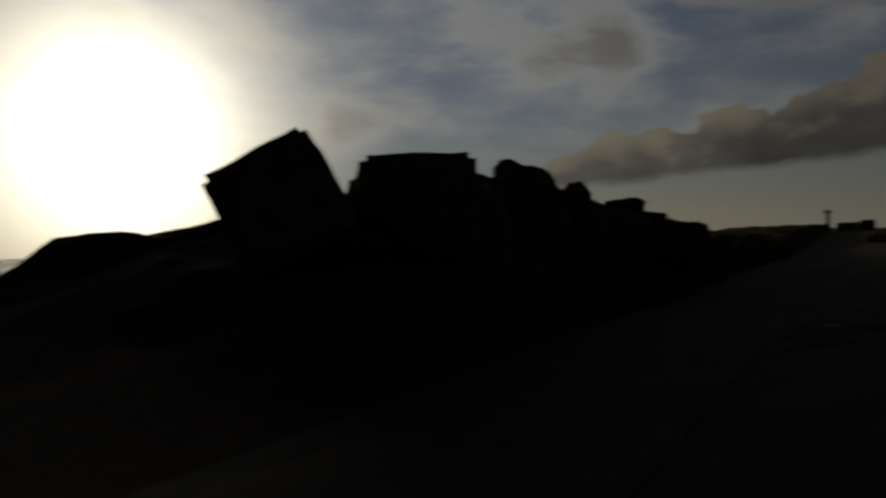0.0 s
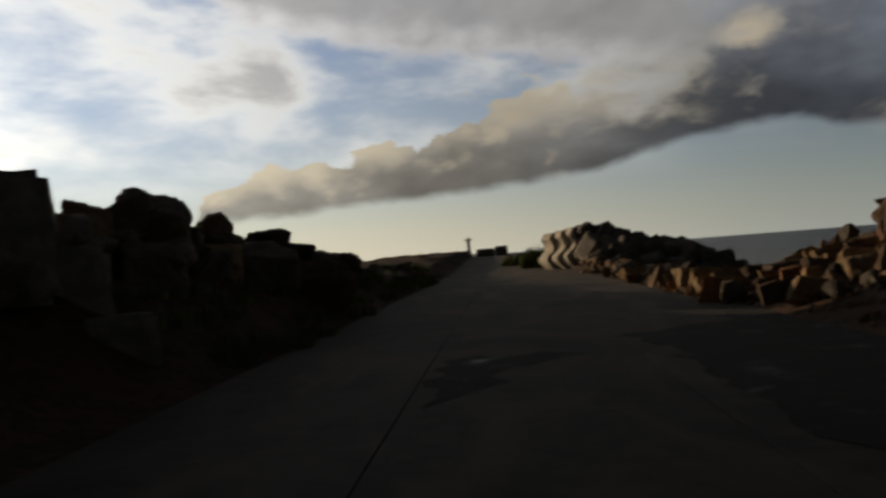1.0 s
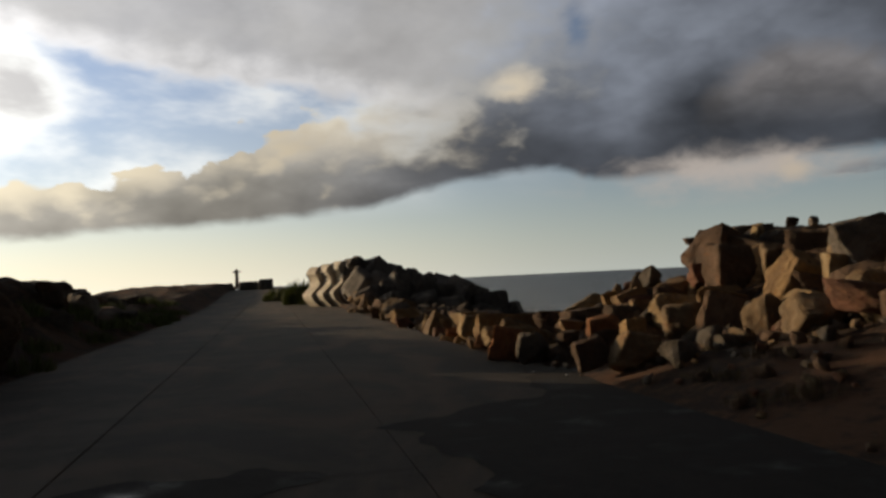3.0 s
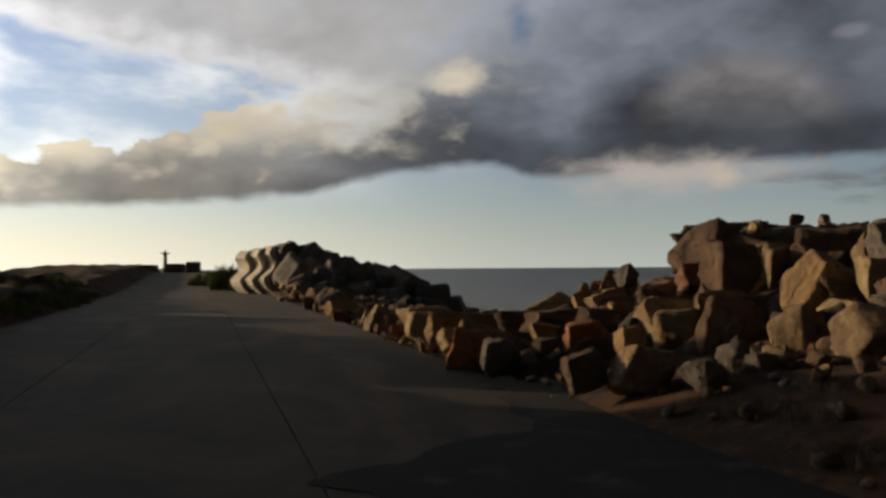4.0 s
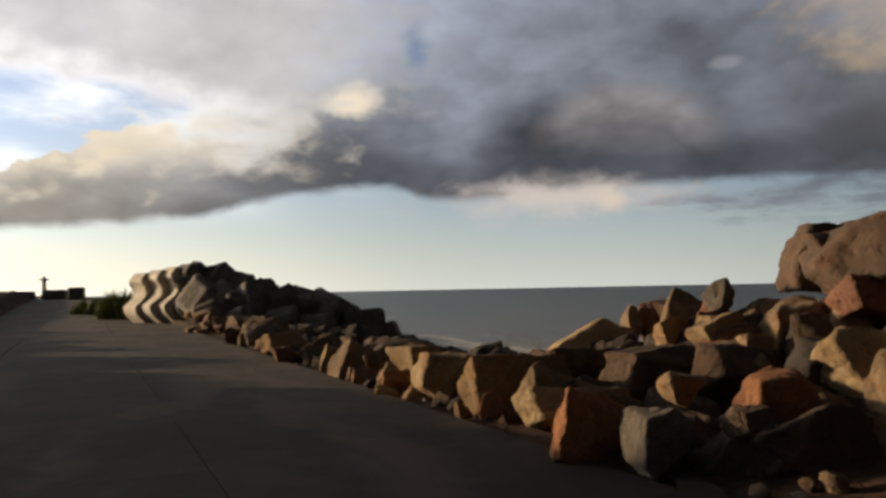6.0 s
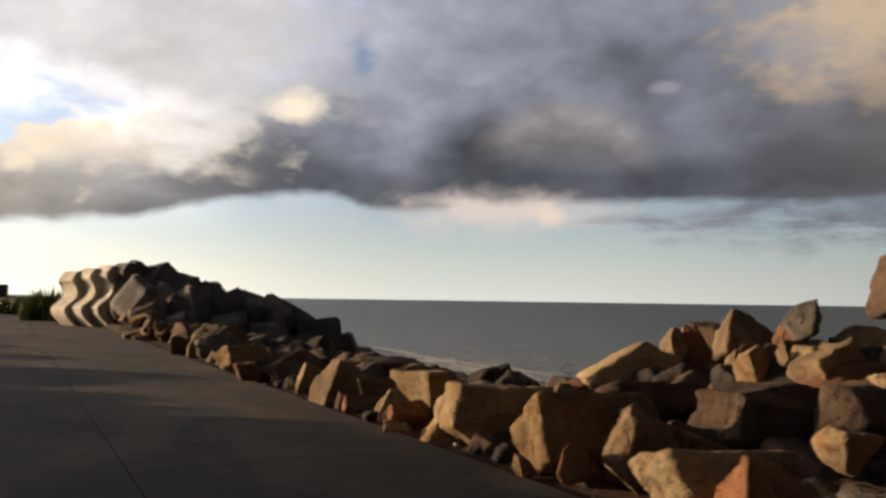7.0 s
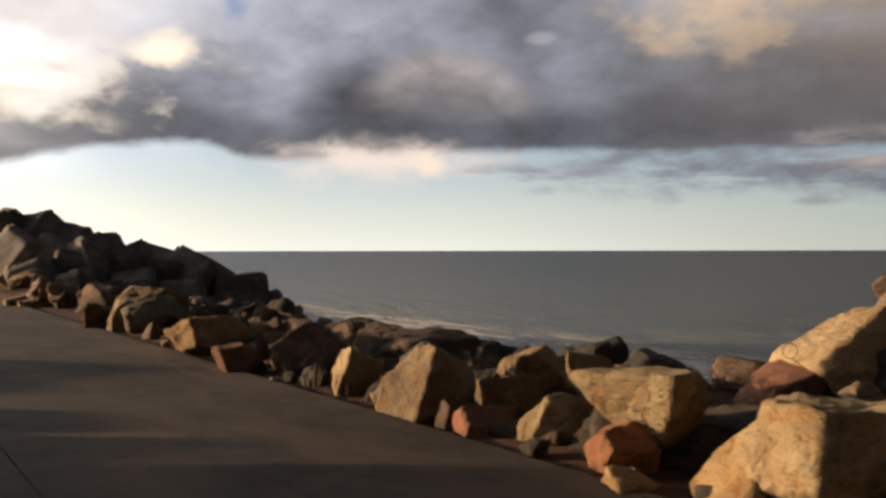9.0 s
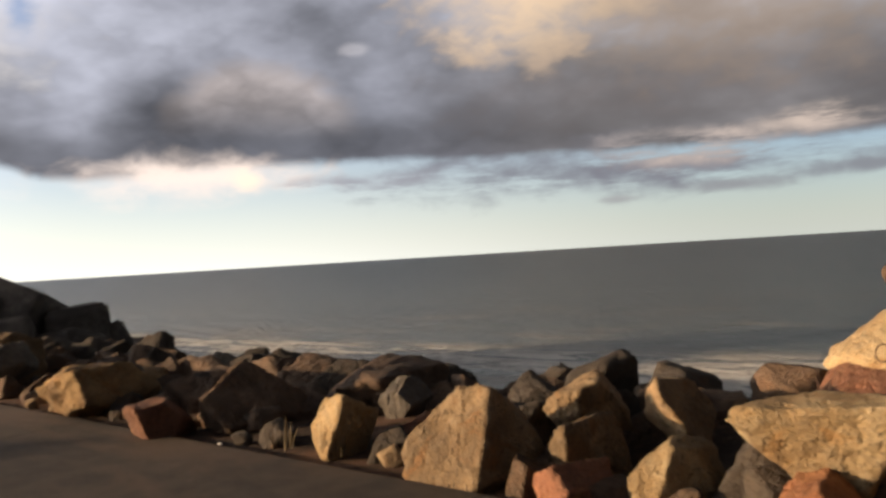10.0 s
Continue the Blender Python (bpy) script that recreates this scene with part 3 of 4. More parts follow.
# ---- boulders along the road edge and the tall heap: x, y, z, length, width, height, turn, lean, tone ----
BOULDERS = [
    (5.51, 36.83, 0.19, 1.08, 0.90, 0.78, 4, 0, "ochre"),
    (5.08, 34.75, 0.13, 0.53, 0.44, 0.43, 3, 0, "red"),
    (6.05, 34.59, 0.12, 1.34, 0.89, 0.93, 8, -8, "brown"),
    (7.60, 34.11, 0.10, 1.62, 1.01, 0.66, 8, -4, "slab"),
    (5.55, 32.49, 0.14, 0.50, 0.42, 0.73, -5, 22, "pale"),
    (6.70, 32.97, 0.17, 0.54, 0.45, 0.46, 10, 0, "grey"),
    (6.10, 32.08, 0.07, 0.49, 0.41, 0.48, -10, 10, "red"),
    (5.51, 30.98, 0.27, 0.80, 0.73, 0.83, -14, 30, "tan"),
    (5.82, 30.25, 0.11, 0.58, 0.34, 0.62, -16, 5, "tan"),
    (6.44, 30.64, 0.34, 0.63, 0.45, 0.51, -12, 0, "tan"),
    (6.49, 29.85, 0.39, 0.64, 0.42, 0.50, -17, -5, "tan"),
    (5.76, 29.54, 0.07, 0.52, 0.34, 0.55, -24, 18, "pale"),
    (5.78, 28.64, 0.45, 0.59, 0.82, 0.50, 14, 0, "pale"),
    (5.48, 28.55, 0.10, 0.51, 0.39, 0.41, -5, 12, "orange"),
    (5.10, 28.18, -0.01, 0.31, 0.24, 0.26, -13, 0, "ochre"),
    (5.45, 30.08, 0.02, 0.45, 0.32, 0.38, -21, 0, "red"),
    (5.30, 30.44, 0.03, 0.22, 0.22, 0.39, -25, 20, "brown"),
    (5.58, 27.54, 0.10, 0.73, 0.73, 0.62, -14, 34, "ochre"),
    (5.81, 27.17, 0.30, 0.95, 0.68, 0.74, -15, 14, "pale"),
    (8.17, 29.02, 0.13, 0.83, 0.64, 0.63, -11, 0, "red"),
    (9.19, 28.79, 0.61, 1.40, 0.94, 0.79, -20, 24, "pale"),
    (7.20, 27.68, 0.44, 0.26, 0.22, 0.22, -26, 0, "tan"),
    (5.86, 25.48, 0.38, 1.05, 0.55, 0.75, -15, 6, "ochre"),
    (6.32, 24.70, 0.29, 1.11, 0.65, 0.71, -23, 12, "speck"),
    (5.35, 23.39, 0.39, 0.88, 0.63, 0.43, -22, 10, "pale"),
    (5.15, 24.79, 0.25, 0.26, 0.22, 0.27, -17, 10, "orange"),
    (5.10, 25.43, 0.10, 0.17, 0.14, 0.21, -4, 0, "ochre"),
    (7.60, 26.53, 0.47, 1.26, 0.63, 0.45, -11, -6, "brown"),
    (7.60, 24.95, 0.48, 1.24, 0.69, 0.63, -15, -4, "brown"),
    (9.60, 26.78, 0.77, 0.67, 0.56, 0.63, -21, 0, "tan"),
    (10.30, 27.54, 1.12, 0.90, 0.75, 0.81, -16, 28, "tan"),
    (9.00, 25.39, 0.85, 0.60, 0.50, 0.55, -18, 0, "pale"),
    (10.00, 26.47, 1.19, 0.46, 0.38, 0.38, 12, 0, "red"),
    (10.40, 28.57, 0.88, 0.44, 0.36, 0.78, -14, 0, "red"),
    (9.50, 26.07, 0.93, 0.36, 0.30, 0.48, -21, 0, "tan"),
    (10.20, 24.00, 2.02, 1.25, 1.35, 0.95, 14, 6, "slab"),
    (9.95, 23.75, 1.38, 1.05, 0.85, 0.62, -3, 0, "red"),
    (9.72, 26.05, 1.42, 0.42, 0.40, 0.50, 12, 0, "grey"),
    (9.41, 22.02, 1.59, 0.82, 0.63, 0.90, -6, 0, "brown"),
    (10.60, 22.28, 1.66, 0.64, 0.54, 0.71, -8, 18, "tan"),
    (9.50, 20.24, 1.30, 0.94, 0.86, 1.06, -11, 26, "ochre"),
    (8.83, 21.20, 0.58, 1.09, 0.68, 1.14, -9, 14, "brown"),
    (6.42, 20.18, 0.58, 0.34, 0.31, 0.48, 1, 0, "ochre"),
    (8.78, 22.63, 0.68, 1.32, 0.94, 0.82, -11, 4, "pale"),
    (9.42, 24.41, 0.95, 0.82, 0.63, 0.90, -8, 0, "tan"),
    (6.82, 22.21, 0.45, 0.67, 0.56, 0.64, -7, 0, "orange"),
    (8.72, 24.98, 0.91, 0.86, 0.61, 0.60, -2, -6, "tan"),
    (8.54, 25.90, 0.91, 0.47, 0.39, 0.42, 1, 0, "ochre"),
    (8.50, 24.21, 0.75, 0.43, 0.33, 0.40, -1, 0, "tan"),
    (10.00, 28.62, 0.89, 0.30, 0.37, 0.66, 4, 8, "tan"),
    (5.23, 22.90, 0.32, 0.88, 0.51, 0.69, 5, 4, "orange"),
    (5.38, 22.07, 0.29, 0.50, 0.50, 0.49, -4, -10, "grey"),
    (5.75, 24.65, 0.34, 0.48, 0.37, 0.73, 1, 16, "tan"),
    (6.46, 23.25, 0.50, 0.48, 0.37, 0.34, 7, 0, "tan"),
    (5.79, 21.59, 0.42, 0.35, 0.30, 0.28, 10, 0, "brown"),
    (5.82, 18.92, 0.38, 0.72, 0.60, 0.66, -5, 24, "tan"),
    (5.25, 19.18, 0.42, 0.51, 0.34, 0.42, 2, -8, "brown"),
    (8.90, 21.71, 1.04, 0.76, 0.58, 0.36, -6, 0, "ochre"),
    (8.60, 18.76, 0.99, 0.43, 0.54, 0.39, 16, 0, "pale"),
    (6.10, 18.08, 0.43, 0.45, 0.37, 0.37, 20, 0, "grey"),
    (6.90, 18.19, 0.48, 0.35, 0.31, 0.32, 3, 0, "grey"),
    (7.20, 18.12, 0.60, 0.15, 0.17, 0.28, -5, 0, "tan"),
    (11.20, 21.84, 2.06, 0.66, 0.50, 0.54, -9, 0, "tan"),
    (11.40, 22.15, 2.38, 0.19, 0.19, 0.26, -1, 0, "grey"),
    (10.60, 20.33, 1.90, 0.54, 0.45, 0.44, -7, 0, "tan"),
    (9.70, 19.29, 1.42, 0.56, 0.43, 0.63, -9, 0, "pale"),
    (11.00, 23.45, 2.29, 0.25, 0.25, 0.38, 10, 0, "pale"),
    (8.90, 15.37, 1.42, 0.83, 0.69, 1.04, -7, 8, "tan"),
]
for x, y, z, length, width, height, turn, lean, tone in BOULDERS:
    if x < 6.0 and y > 22.0:                 # those at the edge lie over the side of the paving
        x, length = x - 0.10, 1.12 * length
    deep = 0.20 * height                     # the hidden foot, wedged among its neighbours
    boulder((x, y, z - deep / 2), (1.22 * length, 1.20 * width, 1.02 * height + deep), turn, lean, tone)

# ---- boulders behind the heap and further along ----
boulder((5.81, 41.42, 0.17), (1.64, 1.39, 1.39), -18, 0, "tan")
boulder((6.05, 37.96, 0.02), (1.69, 1.43, 0.88), -24, 0, "ochre")
boulder((11.12, 29.04, 1.09), (0.73, 0.62, 0.43), -51, 0, "brown")
boulder((10.95, 24.55, 1.80), (1.75, 2.10, 1.20), -38, 0, "slab")
boulder((11.08, 21.85, 2.09), (0.54, 0.46, 0.54), -46, 0, "tan")
boulder((11.34, 22.98, 2.13), (0.96, 0.81, 0.46), -44, 0, "grey")
boulder((11.44, 22.87, 2.42), (0.27, 0.23, 0.26), -44, 0, "brown")
boulder((11.55, 24.65, 2.23), (1.13, 0.96, 0.57), -40, 0, "brown")
boulder((9.04, 16.65, 1.49), (1.06, 0.90, 1.03), -38, 0, "tan")
boulder((10.03, 19.15, 1.83), (1.04, 0.89, 1.00), -35, 0, "grey")
boulder((10.55, 17.62, 2.06), (1.14, 0.97, 0.75), -40, 0, "brown")
boulder((11.20, 25.08, 1.93), (1.69, 1.43, 1.06), -33, 0, "brown")
boulder((11.57, 23.68, 1.90), (1.33, 1.13, 1.08), -37, 0, "grey")
boulder((11.17, 21.84, 1.79), (1.28, 1.09, 1.09), -40, 0, "brown")
boulder((11.80, 24.19, 1.90), (1.54, 1.31, 1.11), -39, 0, "brown")
boulder((11.43, 21.66, 1.78), (1.59, 1.35, 0.99), -44, 0, "brown")
boulder((10.85, 23.12, 1.76), (1.62, 1.37, 1.05), -46, 0, "brown")
boulder((10.35, 22.92, 1.44), (1.24, 1.06, 1.15), -35, 0, "tan")
boulder((9.77, 20.32, 1.20), (1.30, 1.11, 0.85), -39, 0, "brown")
boulder((5.35, 50.91, -0.04), (1.72, 1.46, 0.75), -8, 0, "tan")
boulder((5.45, 42.51, 0.13), (1.33, 1.13, 0.77), -10, 0, "brown")
boulder((5.45, 50.43, -0.04), (1.51, 1.28, 0.67), -9, 0, "tan")
boulder((5.86, 50.45, -0.05), (1.71, 1.46, 0.87), -10, 0, "grey")


# ---- groyne of dark concrete units ----
def wave_unit(at, turn, scale, seed):
    """A cast sea-defence unit with a curved, recessed face and a ridged crown."""
    prof = [(0.10, 0.0), (-0.30, 0.28), (-0.62, 0.62), (-0.70, 0.98), (-0.44, 1.25), (-0.14, 1.52), (-0.05, 1.85), (-0.16, 2.22), (-0.34, 2.52), (0.05, 2.95), (0.50, 2.62), (0.78, 2.2), (0.86, 1.6), (0.9, 0.9), (0.95, 0.0)]
    fine = []
    for i in range(len(prof)):
        a, b, c, d = (Vector(prof[(i + k) % len(prof)]) for k in (-1, 0, 1, 2))
        for s in range(4 if i < 10 else 1):
            t = s / 4
            fine.append(0.5 * (2 * b + (c - a) * t + (2 * a - 5 * b + 4 * c - d) * t * t + (3 * b - a - 3 * c + d) * t ** 3) if i < 10 else b)
    bm = bmesh.new()
    rows = []
    for y in (-0.75, -0.7, -0.25, 0.25, 0.7, 0.75):
        k = 0.95 if abs(y) > 0.72 else 1.0
        rows.append([bm.verts.new((p.x * k * scale, y * scale, p.y * (k if p.y > 1 else 1) * scale)) for p in fine])
    n = len(fine)
    for r, s in zip(rows, rows[1:]):
        for i in range(n):
            bm.faces.new((r[i], r[(i + 1) % n], s[(i + 1) % n], s[i]))
    bm.faces.new(rows[0][::-1])
    bm.faces.new(rows[-1])
    bmesh.ops.recalc_face_normals(bm, faces=bm.faces[:])
    k = Vector((seed, seed * 2.0, 0))
    for v in bm.verts:
        v.co += Vector((1, 1, 0)) * 0.04 * noise.fractal(v.co + k, 1.0, 2.0, 3)
    # first three units coloured as sunlit, the last one as shaded
    ob = part("sea_defence_unit", bm, LIT_CONCRETE if seed < 3 else DARK_CONCRETE, None)
    ob.matrix_world = pose(*at, 0, 0, turn)
    tagged(ob, f"curved {'pale' if seed < 3 else 'dark'} concrete sea-defence unit standing on end beside the road, sun and shade in its tone", "concrete unit", "sea-defence units")


for i, (x, y, s) in enumerate(((3.55, 63.6, 0.95), (4.3, 62.6, 1.0), (5.0, 61.8, 1.05), (5.7, 61.2, 1.1))):
    wave_unit((x, y, road_height(y) - 0.06), 24 - 3 * i, s, i)
for i, (x, y, z, w, tilt, roll) in enumerate(((6.3, 61.6, 2.15, 1.7, 8, 42), (7.3, 60.8, 1.9, 1.8, -10, 40), (6.5, 59.8, 1.2, 1.8, 30, 20), (8.3, 60.2, 1.5, 1.7, 12, 44), (7.5, 59.0, 0.8, 1.9, 25, 30))):
    block((x, y, z), (w, w, w * 1.1), 10 + 12 * i, tilt, roll, 90 + i, DARK_CONCRETE, "dark concrete armour block standing on its edge", "armour_block", "armour blocks of the groyne")

rng = np.random.default_rng(5)
for i, (x, y, z, w, h) in enumerate((
        (7.9, 58.2, 0.7, 1.6, 2.2), (8.9, 58.0, 1.0, 2.0, 2.7), (10.2, 57.6, 0.75, 1.7, 2.6), (11.2, 57.5, 0.5, 2.0, 2.2), (12.5, 57.0, 0.4, 2.4, 2.4),
        (14.0, 56.2, -0.2, 2.4, 2.1), (15.0, 55.8, -0.9, 1.9, 1.8), (9.6, 60.9, 0.9, 2.0, 2.9), (11.6, 59.8, 0.6, 2.4, 2.5), (13.4, 58.6, 0.0, 2.2, 2.1), (6.6, 57.6, 0.6, 1.7, 1.6), (8.0, 56.6, 0.4, 1.6, 1.5), (9.6, 55.6, 0.2, 1.8, 1.4),
        (11.2, 55.0, -0.2, 1.9, 1.5), (12.9, 54.2, -0.7, 1.8, 1.4), (16.0, 56.6, -1.6, 1.9, 1.7), (16.8, 58.0, -2.0, 2.0, 1.6))):
    b = block((x, y, z - 0.15), (w * 0.92, w * 0.86, h * 0.9), float(rng.uniform(0, 90)), float(rng.uniform(-24, 24)), float(rng.uniform(-24, 24)), 60 + i, DARK_CONCRETE,
              "dark concrete armour block heaped on the groyne", "armour_block", "armour blocks of the groyne")

# ---- far end of the road ----
for x, y, w, h in ((-2.4, 119.0, 2.6, 1.2), (-0.1, 113.0, 1.7, 1.4), (-8.8, 121.5, 2.6, 1.0), (-6.4, 126.0, 3.2, 1.1)):
    block((x, y, road_height(y) + h / 2 - 0.1), (w, 1.2, h), 3, 0, 0, int(200 + x * 3), CONCRETE, "squared concrete barrier block at the far road end", "barrier_block", "barrier blocks at the road end")


def far_mole():
    verts, faces = [], []
    n = 60
    for i in range(n):
        t = i / (n - 1)
        y = 118 + 700 * t
        c = -4.0 - 30 * t
        for x, z in ((-16, -3.0), (-9, 1.0), (-4, 1.5), (4, 1.5), (9, 1.0), (16, -3.0)):
            verts.append((c + x, y, z + 0.4 * noise.noise(Vector((x, y * 0.11, 0))) + (0.5 * t if z > 0 else 0)))
    for i in range(n - 1):
        for k in range(5):
            faces.append((i * 6 + k, i * 6 + k + 1, i * 6 + k + 7, i * 6 + k + 6))
    tagged(mesh_object("mole", verts, faces, SOIL), "long low stone mole running out to the beacon", "mole", kind="structure")


far_mole()


def lathe(bm, rings, seg=20):
    loops = [[bm.verts.new((r * math.cos(math.tau * i / seg), r * math.sin(math.tau * i / seg), z)) for i in range(seg)] for r, z in rings]
    for a, b in zip(loops, loops[1:]):
        for i in range(seg):
            bm.faces.new((a[i], a[(i + 1) % seg], b[(i + 1) % seg], b[i]))
    bm.faces.new(loops[0][::-1])
    bm.faces.new(loops[-1])
    return bm


def beacon(x, y, z):
    root = tagged(new("beacon_tower"), "slim pale harbour beacon tower with a gallery on top", "beacon")
    root.location = (x, y, z)
    part("base", lathe(bmesh.new(), [(3.2, 0), (3.2, 0.8), (2.8, 1.0)]), CONCRETE, root)
    part("shaft", lathe(bmesh.new(), [(2.1, 1.0), (1.7, 7.0), (1.6, 13.0), (2.2, 14.2)]), PAINT, root, smooth=True)
    part("gallery", lathe(bmesh.new(), [(3.4, 14.2), (4.3, 14.6), (4.3, 15.1), (2.0, 15.2)]), CONCRETE, root)
    part("lantern", lathe(bmesh.new(), [(1.2, 15.0), (1.2, 16.6), (1.5, 16.7), (0.2, 17.6)]), PAINT, root)
    for i in range(8):
        b = bmesh.new()
        lathe(b, [(0.1, 14.9), (0.1, 16.0)], 6)
        bmesh.ops.translate(b, verts=b.verts[:], vec=(3.0 * math.cos(i * math.tau / 8), 3.0 * math.sin(i * math.tau / 8), 0))
        part("rail_post", b, PAINT, root)


beacon(-32.0, 800.0, 1.9)


def tuft(name, at, height, spread, count, seed, mat, label, leaf=0.05):
    rng = np.random.default_rng(seed)
    verts, faces = [], []
    for _ in range(count):
        a, r = rng.uniform(0, math.tau), spread * math.sqrt(rng.uniform(0, 1))
        h = height * rng.uniform(0.5, 1.0) * (1 - 0.65 * (r / spread) ** 2)
        lean = rng.uniform(0, 0.5) * h
        base = Vector((r * math.cos(a), r * math.sin(a), 0))
        side = Vector((-math.sin(a * 3), math.cos(a * 3), 0)) * leaf
        b2 = base + Vector((math.cos(a), math.sin(a), 0)) * lean * 0.4 + Vector((0, 0, h * 0.6))
        b3 = base + Vector((math.cos(a), math.sin(a), 0)) * lean + Vector((0, 0, h))
        k = len(verts)
        verts += [base - side, base + side, b2 + side * 0.7, b2 - side * 0.7, b3]
        faces += [(k, k + 1, k + 2, k + 3), (k + 3, k + 2, k + 4)]
    ob = mesh_object(name, verts, faces, mat, smooth=False)
    ob.location = at
    return tagged(ob, label, "plant", kind="stuff")


tuft("shrub", (2.9, 70.0, 0.05), 2.2, 1.5, 900, 1, LEAF, "green coastal shrub behind the sea-defence units", 0.09)
tuft("shrub", (1.4, 78.0, 0.15), 1.5, 1.6, 700, 2, LEAF, "low green coastal shrub beside the road", 0.08)


tuft("dry_weed", (5.15, 33.0, 0.0), 0.42, 0.10, 14, 3, STRAW, "dry pale weed growing at the road edge", 0.008)
tuft("dry_weed", (5.2, 32.35, 0.0), 0.34, 0.08, 10, 4, STRAW, "dry pale weed growing at the road edge", 0.008)
rng = np.random.default_rng(77)
for k in range(34):
    x, y = float(rng.uniform(5.5, 8.4)), float(rng.uniform(8.5, 19.0))
    tuft("dry_weed", (x, y, ground_height(x, y) - 0.02), 0.16 + 0.05 * (k % 3), 0.32, 80, 30 + k, STRAW, "dry brown grass tuft on the earth bank", 0.006)
for k in range(44):
    x, y = float(rng.uniform(-6.8, -4.7)), float(rng.uniform(15.0, 62.0))
    tuft("coastal_grass", (x, y, ground_height(x, y) - 0.02), 0.55, 0.7, 260, 50 + k, LEAF, "low green grass clump on the landward verge", 0.012)


def wire_loop(at, turn):
    """A bent rusty wire that rises from the rocks and curls at its end."""
    c = bpy.data.curves.new("bent_wire", "CURVE")
    c.dimensions, c.bevel_depth, c.bevel_resolution = "3D", 0.005, 2
    s = c.splines.new("POLY")
    pts = [(0.02 - 0.45 * i / 12, 0.02 * math.sin(i), -0.05 + 0.24 * (i / 12) ** 1.4) for i in range(13)]
    pts += [(-0.43 + 0.075 * math.sin(a), 0.03, 0.26 - 0.075 * math.cos(a)) for a in (-0.3 - 0.45 * i for i in range(14))]
    s.points.add(len(pts) - 1)
    for q, v in zip(s.points, pts):
        q.co = (*v, 1)
    c.materials.append(WIRE)
    ob = new("bent_wire", c)
    ob.matrix_world = pose(*at, 0, 0, turn)
    tagged(ob, "bent rusty wire with a curled end among boulders", "wire")


wire_loop((8.40, 28.52, 0.34), -35)


def twig(at, turn, seed):
    rng = np.random.default_rng(seed)
    c = bpy.data.curves.new("dead_branch", "CURVE")
    c.dimensions, c.bevel_depth, c.bevel_resolution = "3D", 0.010, 1
    for k in range(5):
        s = c.splines.new("POLY")
        s.points.add(5)
        d = Vector((rng.uniform(-1, 1), rng.uniform(-0.5, 0.5), rng.uniform(0.2, 1.0))).normalized()
        for i, q in enumerate(s.points):
            v = d * 0.06 * i + Vector((0.12 * k - 0.25, 0, 0)) + Vector(rng.normal(size=3)) * 0.012
            q.co, q.radius = (*v, 1), 1 - 0.16 * i
    c.materials.append(WIRE)
    ob = new("dead_branch", c)
    ob.matrix_world = pose(*at, 0, 0, turn)
    tagged(ob, "dead grey driftwood branch caught on the rocks", "branch")


twig((7.50, 29.14, 0.28), 20, 2)


def scrap(at, size, turn, seed):
    """A crumpled scrap of plastic."""
    bm = bmesh.new()
    bmesh.ops.create_icosphere(bm, subdivisions=2, radius=1.0)
    for v in bm.verts:
        v.co *= 1 + 0.5 * noise.noise(v.co * 2.3 + Vector((seed * 3.1, 0, 0)))
        v.co = Vector((v.co.x * size, v.co.y * size * 0.7, v.co.z * size * 0.45))
    ob = part("plastic_scrap", bm, LITTER, None)
    ob.matrix_world = pose(*at, 0, 0, turn)
    tagged(ob, "small white crumpled plastic scrap on the ground", "litter", "litter")


for k, (x, y) in enumerate(((4.7, 20.3), (5.0, 19.6), (5.1, 26.9), (4.9, 33.6), (6.9, 16.3))):
    scrap((x, y, max(ground_height(x, y), 0.0) + 0.03), 0.022 + 0.008 * (k % 3), 40.0 * k, k)


# ---- loose fill of stones under and behind the large boulders ----
def fill(count, xr, yr, sizes, tones, seed, level=4, sink=0.15, group=""):
    """Stones strewn over the ground: separate things with a group, or else one joined mass."""
    rng = np.random.default_rng(seed)
    kinds = sorted(set(tones))
    shapes = {tone: [quarry_mesh("boulder", (1.0, rng.uniform(0.7, 1.0), rng.uniform(0.6, 0.9)), int(seed * 50 + k + len(tone) * 7), STONE[tone], 0.0, level) for k in range(4)] for tone in kinds}
    verts, faces, slots = [], [], []
    for _ in range(count):
        x, y, s = rng.uniform(*xr), rng.uniform(*yr), rng.uniform(*sizes)
        tone = tones[int(rng.integers(len(tones)))]
        me = shapes[tone][int(rng.integers(4))]
        m = pose(x, y, ground_height(x, y) + s * (0.35 - sink), *(float(v) for v in rng.uniform(-25, 25, 2)), float(rng.uniform(0, 360))) @ Matrix.Scale(s, 4)
        if group:
            ob = new("boulder", me)
            ob.matrix_world = m
            tagged(ob, f"{WORD[tone]} quarry stone wedged in the rock slope", "boulder", group)
        else:
            k = len(verts)
            verts += [m @ v.co for v in me.vertices]
            faces += [[i + k for i in f.vertices] for f in me.polygons]
            slots += [kinds.index(tone)] * len(me.polygons)
    if not group:
        ob = mesh_object("rubble", verts, faces, STONE[kinds[0]])
        for tone in kinds[1:]:
            ob.data.materials.append(STONE[tone])
        ob.data.polygons.foreach_set("material_index", slots)
        tagged(ob, "rubble of brown and shade-darkened stones between the boulders", "rubble", kind="stuff")


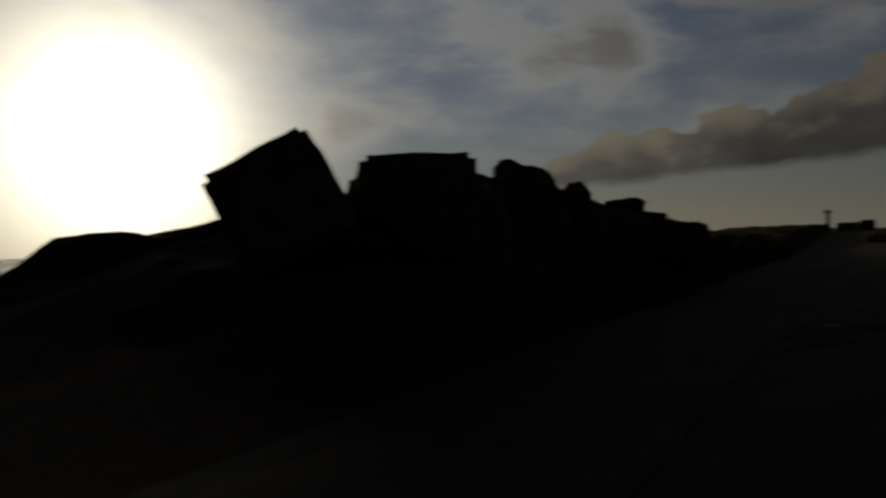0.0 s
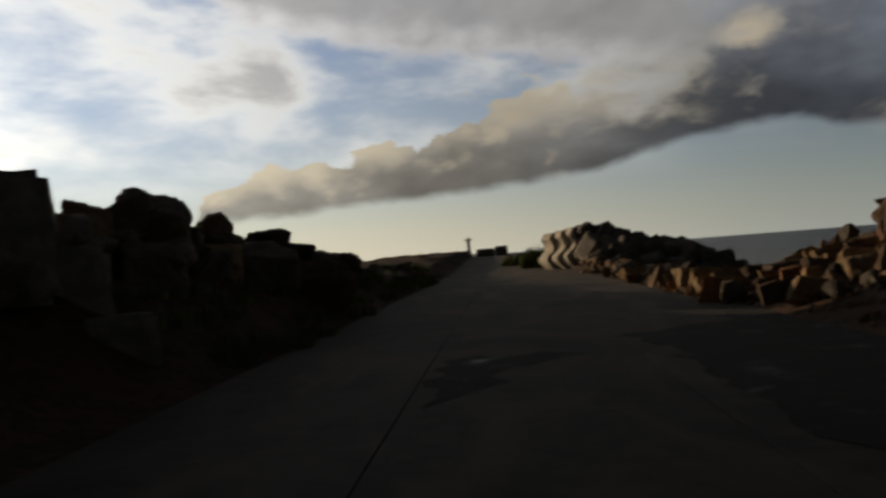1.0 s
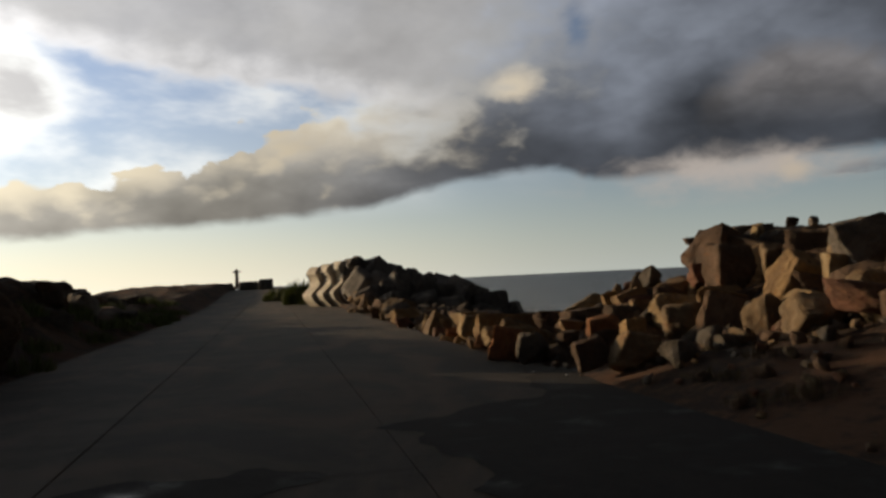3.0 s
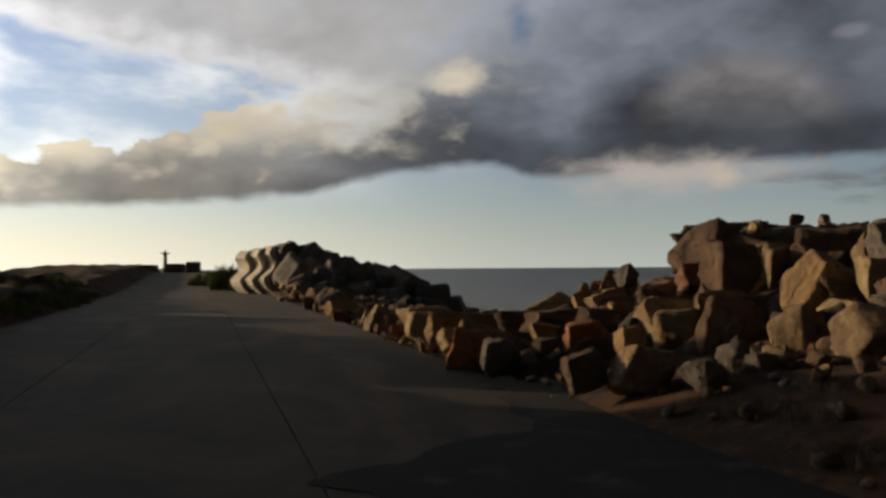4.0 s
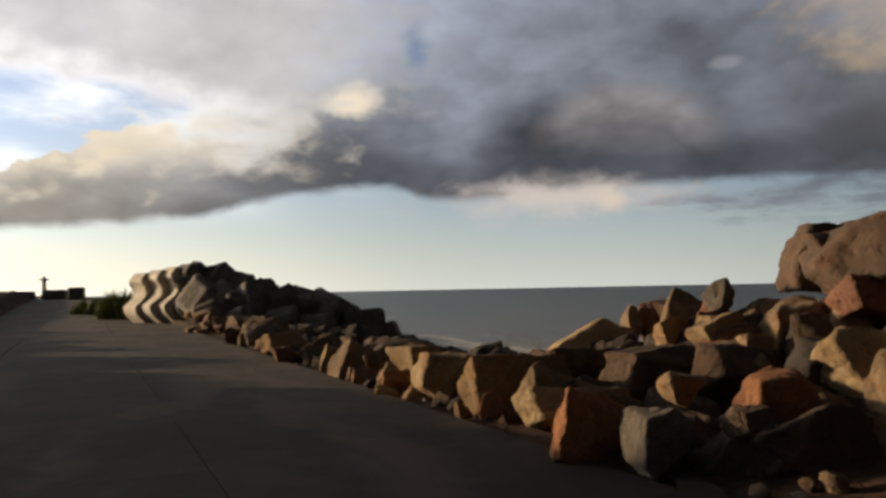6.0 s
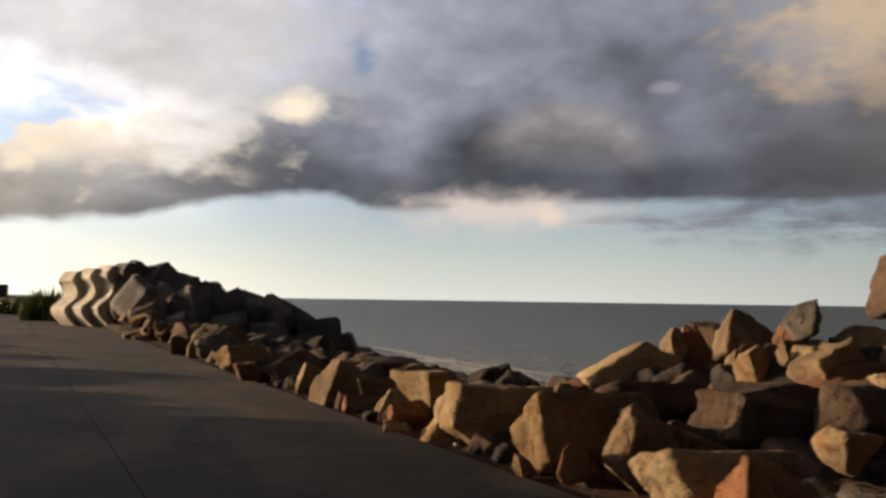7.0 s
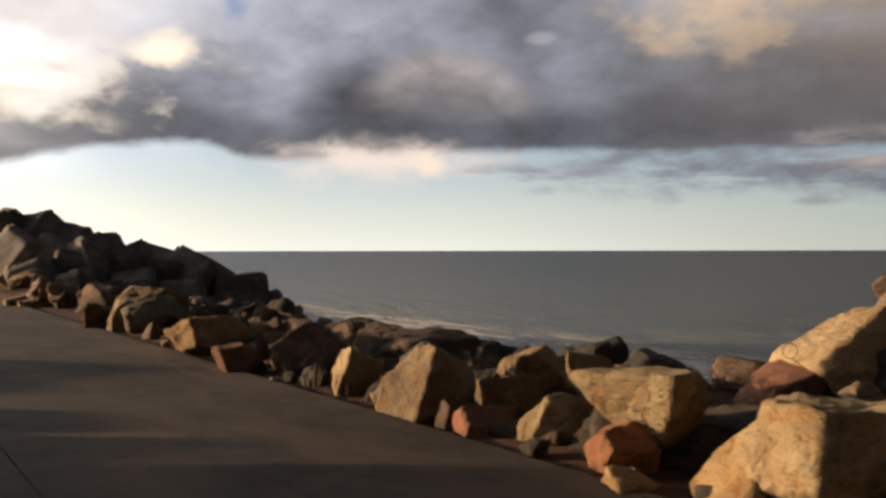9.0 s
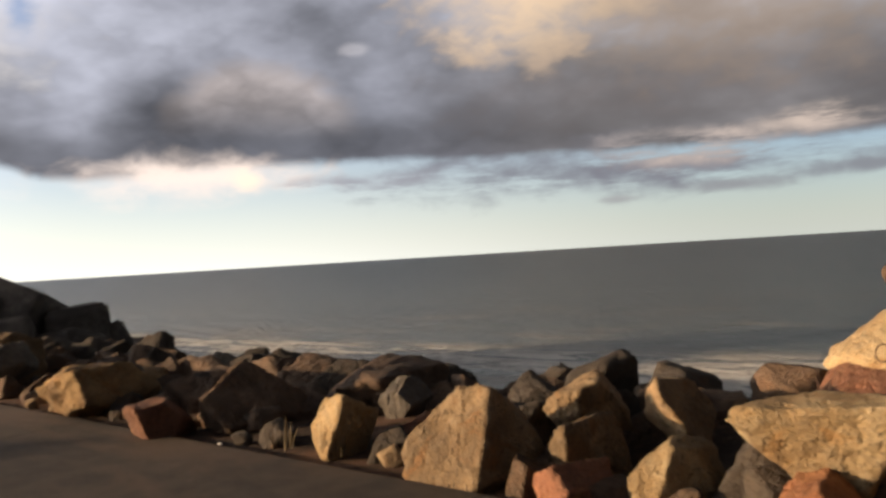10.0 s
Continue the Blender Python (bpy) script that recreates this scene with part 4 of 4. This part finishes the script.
# the dark tones here paint the black shadow in gaps between the boulders
fill(60, (8.0, 10.5), (26.5, 56), (0.6, 1.1), ("dark", "brown", "dark", "grey"), 3, sink=0.35)
fill(60, (10.0, 15.5), (24, 54), (0.7, 1.3), ("dark", "brown", "grey"), 4, sink=0.3)
fill(70, (7.8, 12.5), (12, 25), (0.5, 1.1), ("dark", "brown", "tan", "red"), 5, sink=0.1)
fill(16, (5.4, 6.4), (39, 58), (0.6, 1.1), ("tan", "brown", "ochre", "grey"), 6, sink=0.0, group="boulders of the breakwater")
fill(95, (6.0, 8.8), (21, 48), (0.75, 1.25), ("slab", "brown", "dark", "brown"), 11, level=5, sink=0.40)
fill(46, (5.3, 5.8), (21.5, 44), (0.3, 0.55), ("brown", "slab", "dark"), 14, sink=0.25)
fill(70, (5.05, 6.0), (18, 46), (0.06, 0.24), ("dark", "brown", "tan", "grey"), 12, 3, sink=0.1)
fill(40, (8.5, 12.0), (23, 30), (0.5, 0.9), ("dark", "brown", "tan"), 13, sink=0.2)
fill(60, (-14, -5.2), (24, 62), (0.5, 1.2), ("grey", "brown", "dark"), 7, group="stones of the landward wall")
fill(34, (-10.5, -7.0), (12, 25), (1.0, 1.7), ("grey", "brown", "dark"), 8, sink=0.1, group="stones of the landward wall")
fill(230, (5.3, 9.0), (6, 21), (0.05, 0.22), ("tan", "grey", "red", "brown"), 9, 3, sink=0.05)
fill(46, (7.0, 9.4), (11, 19), (0.2, 0.42), ("tan", "grey", "brown"), 19, 3, sink=0.05)


# ---- paving, mud and cracks ----
def mud_patch(outline, seed, z):
    """A thin skin of mud with a ragged rim."""
    rng = np.random.default_rng(seed)
    pts = []
    for (ax, ay), (bx, by) in zip(outline, outline[1:] + outline[:1]):
        n = max(2, int(math.hypot(bx - ax, by - ay) / 0.12))
        for i in range(n):
            t = i / n
            p = Vector((ax + (bx - ax) * t, ay + (by - ay) * t, 0))
            p += 0.30 * Vector((noise.fractal(p * 1.1 + Vector((seed, 0, 0)), 1.0, 2.0, 5), noise.fractal(p * 1.1 + Vector((0, seed, 5)), 1.0, 2.0, 5), 0))
            pts.append(p)
    bm = bmesh.new()
    top = bm.faces.new([bm.verts.new((p.x, p.y, z)) for p in pts])
    bmesh.ops.triangulate(bm, faces=[top])
    tagged(part("mud_patch", bm, MUD, None), "dark damp mud spread over the concrete paving", "mud", kind="stuff")


mud_patch([(2.25, -2.0), (2.25, 12.0), (2.1, 16.0), (1.7, 16.8), (3.0, 17.4), (4.1, 17.9), (4.7, 21.0), (5.4, 22.0), (5.5, -2.0)], 3, 0.008)
mud_patch([(-1.15, 11.0), (-1.15, 15.0), (0.7, 15.2), (1.1, 14.8), (-0.1, 13.6), (-0.5, 12.0)], 8, 0.007)


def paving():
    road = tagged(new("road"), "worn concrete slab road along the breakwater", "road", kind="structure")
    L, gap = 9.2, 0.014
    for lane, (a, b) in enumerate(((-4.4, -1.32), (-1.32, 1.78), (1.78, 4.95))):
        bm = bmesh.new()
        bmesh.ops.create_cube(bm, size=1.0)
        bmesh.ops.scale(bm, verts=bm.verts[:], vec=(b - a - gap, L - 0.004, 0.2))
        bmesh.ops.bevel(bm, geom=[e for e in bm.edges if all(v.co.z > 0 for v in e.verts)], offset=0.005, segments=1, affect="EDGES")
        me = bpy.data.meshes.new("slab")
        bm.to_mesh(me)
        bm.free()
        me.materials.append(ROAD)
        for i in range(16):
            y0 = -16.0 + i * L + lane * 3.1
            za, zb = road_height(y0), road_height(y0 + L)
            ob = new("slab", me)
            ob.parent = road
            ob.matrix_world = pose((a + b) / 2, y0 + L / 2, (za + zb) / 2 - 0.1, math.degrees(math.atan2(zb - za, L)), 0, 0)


paving()
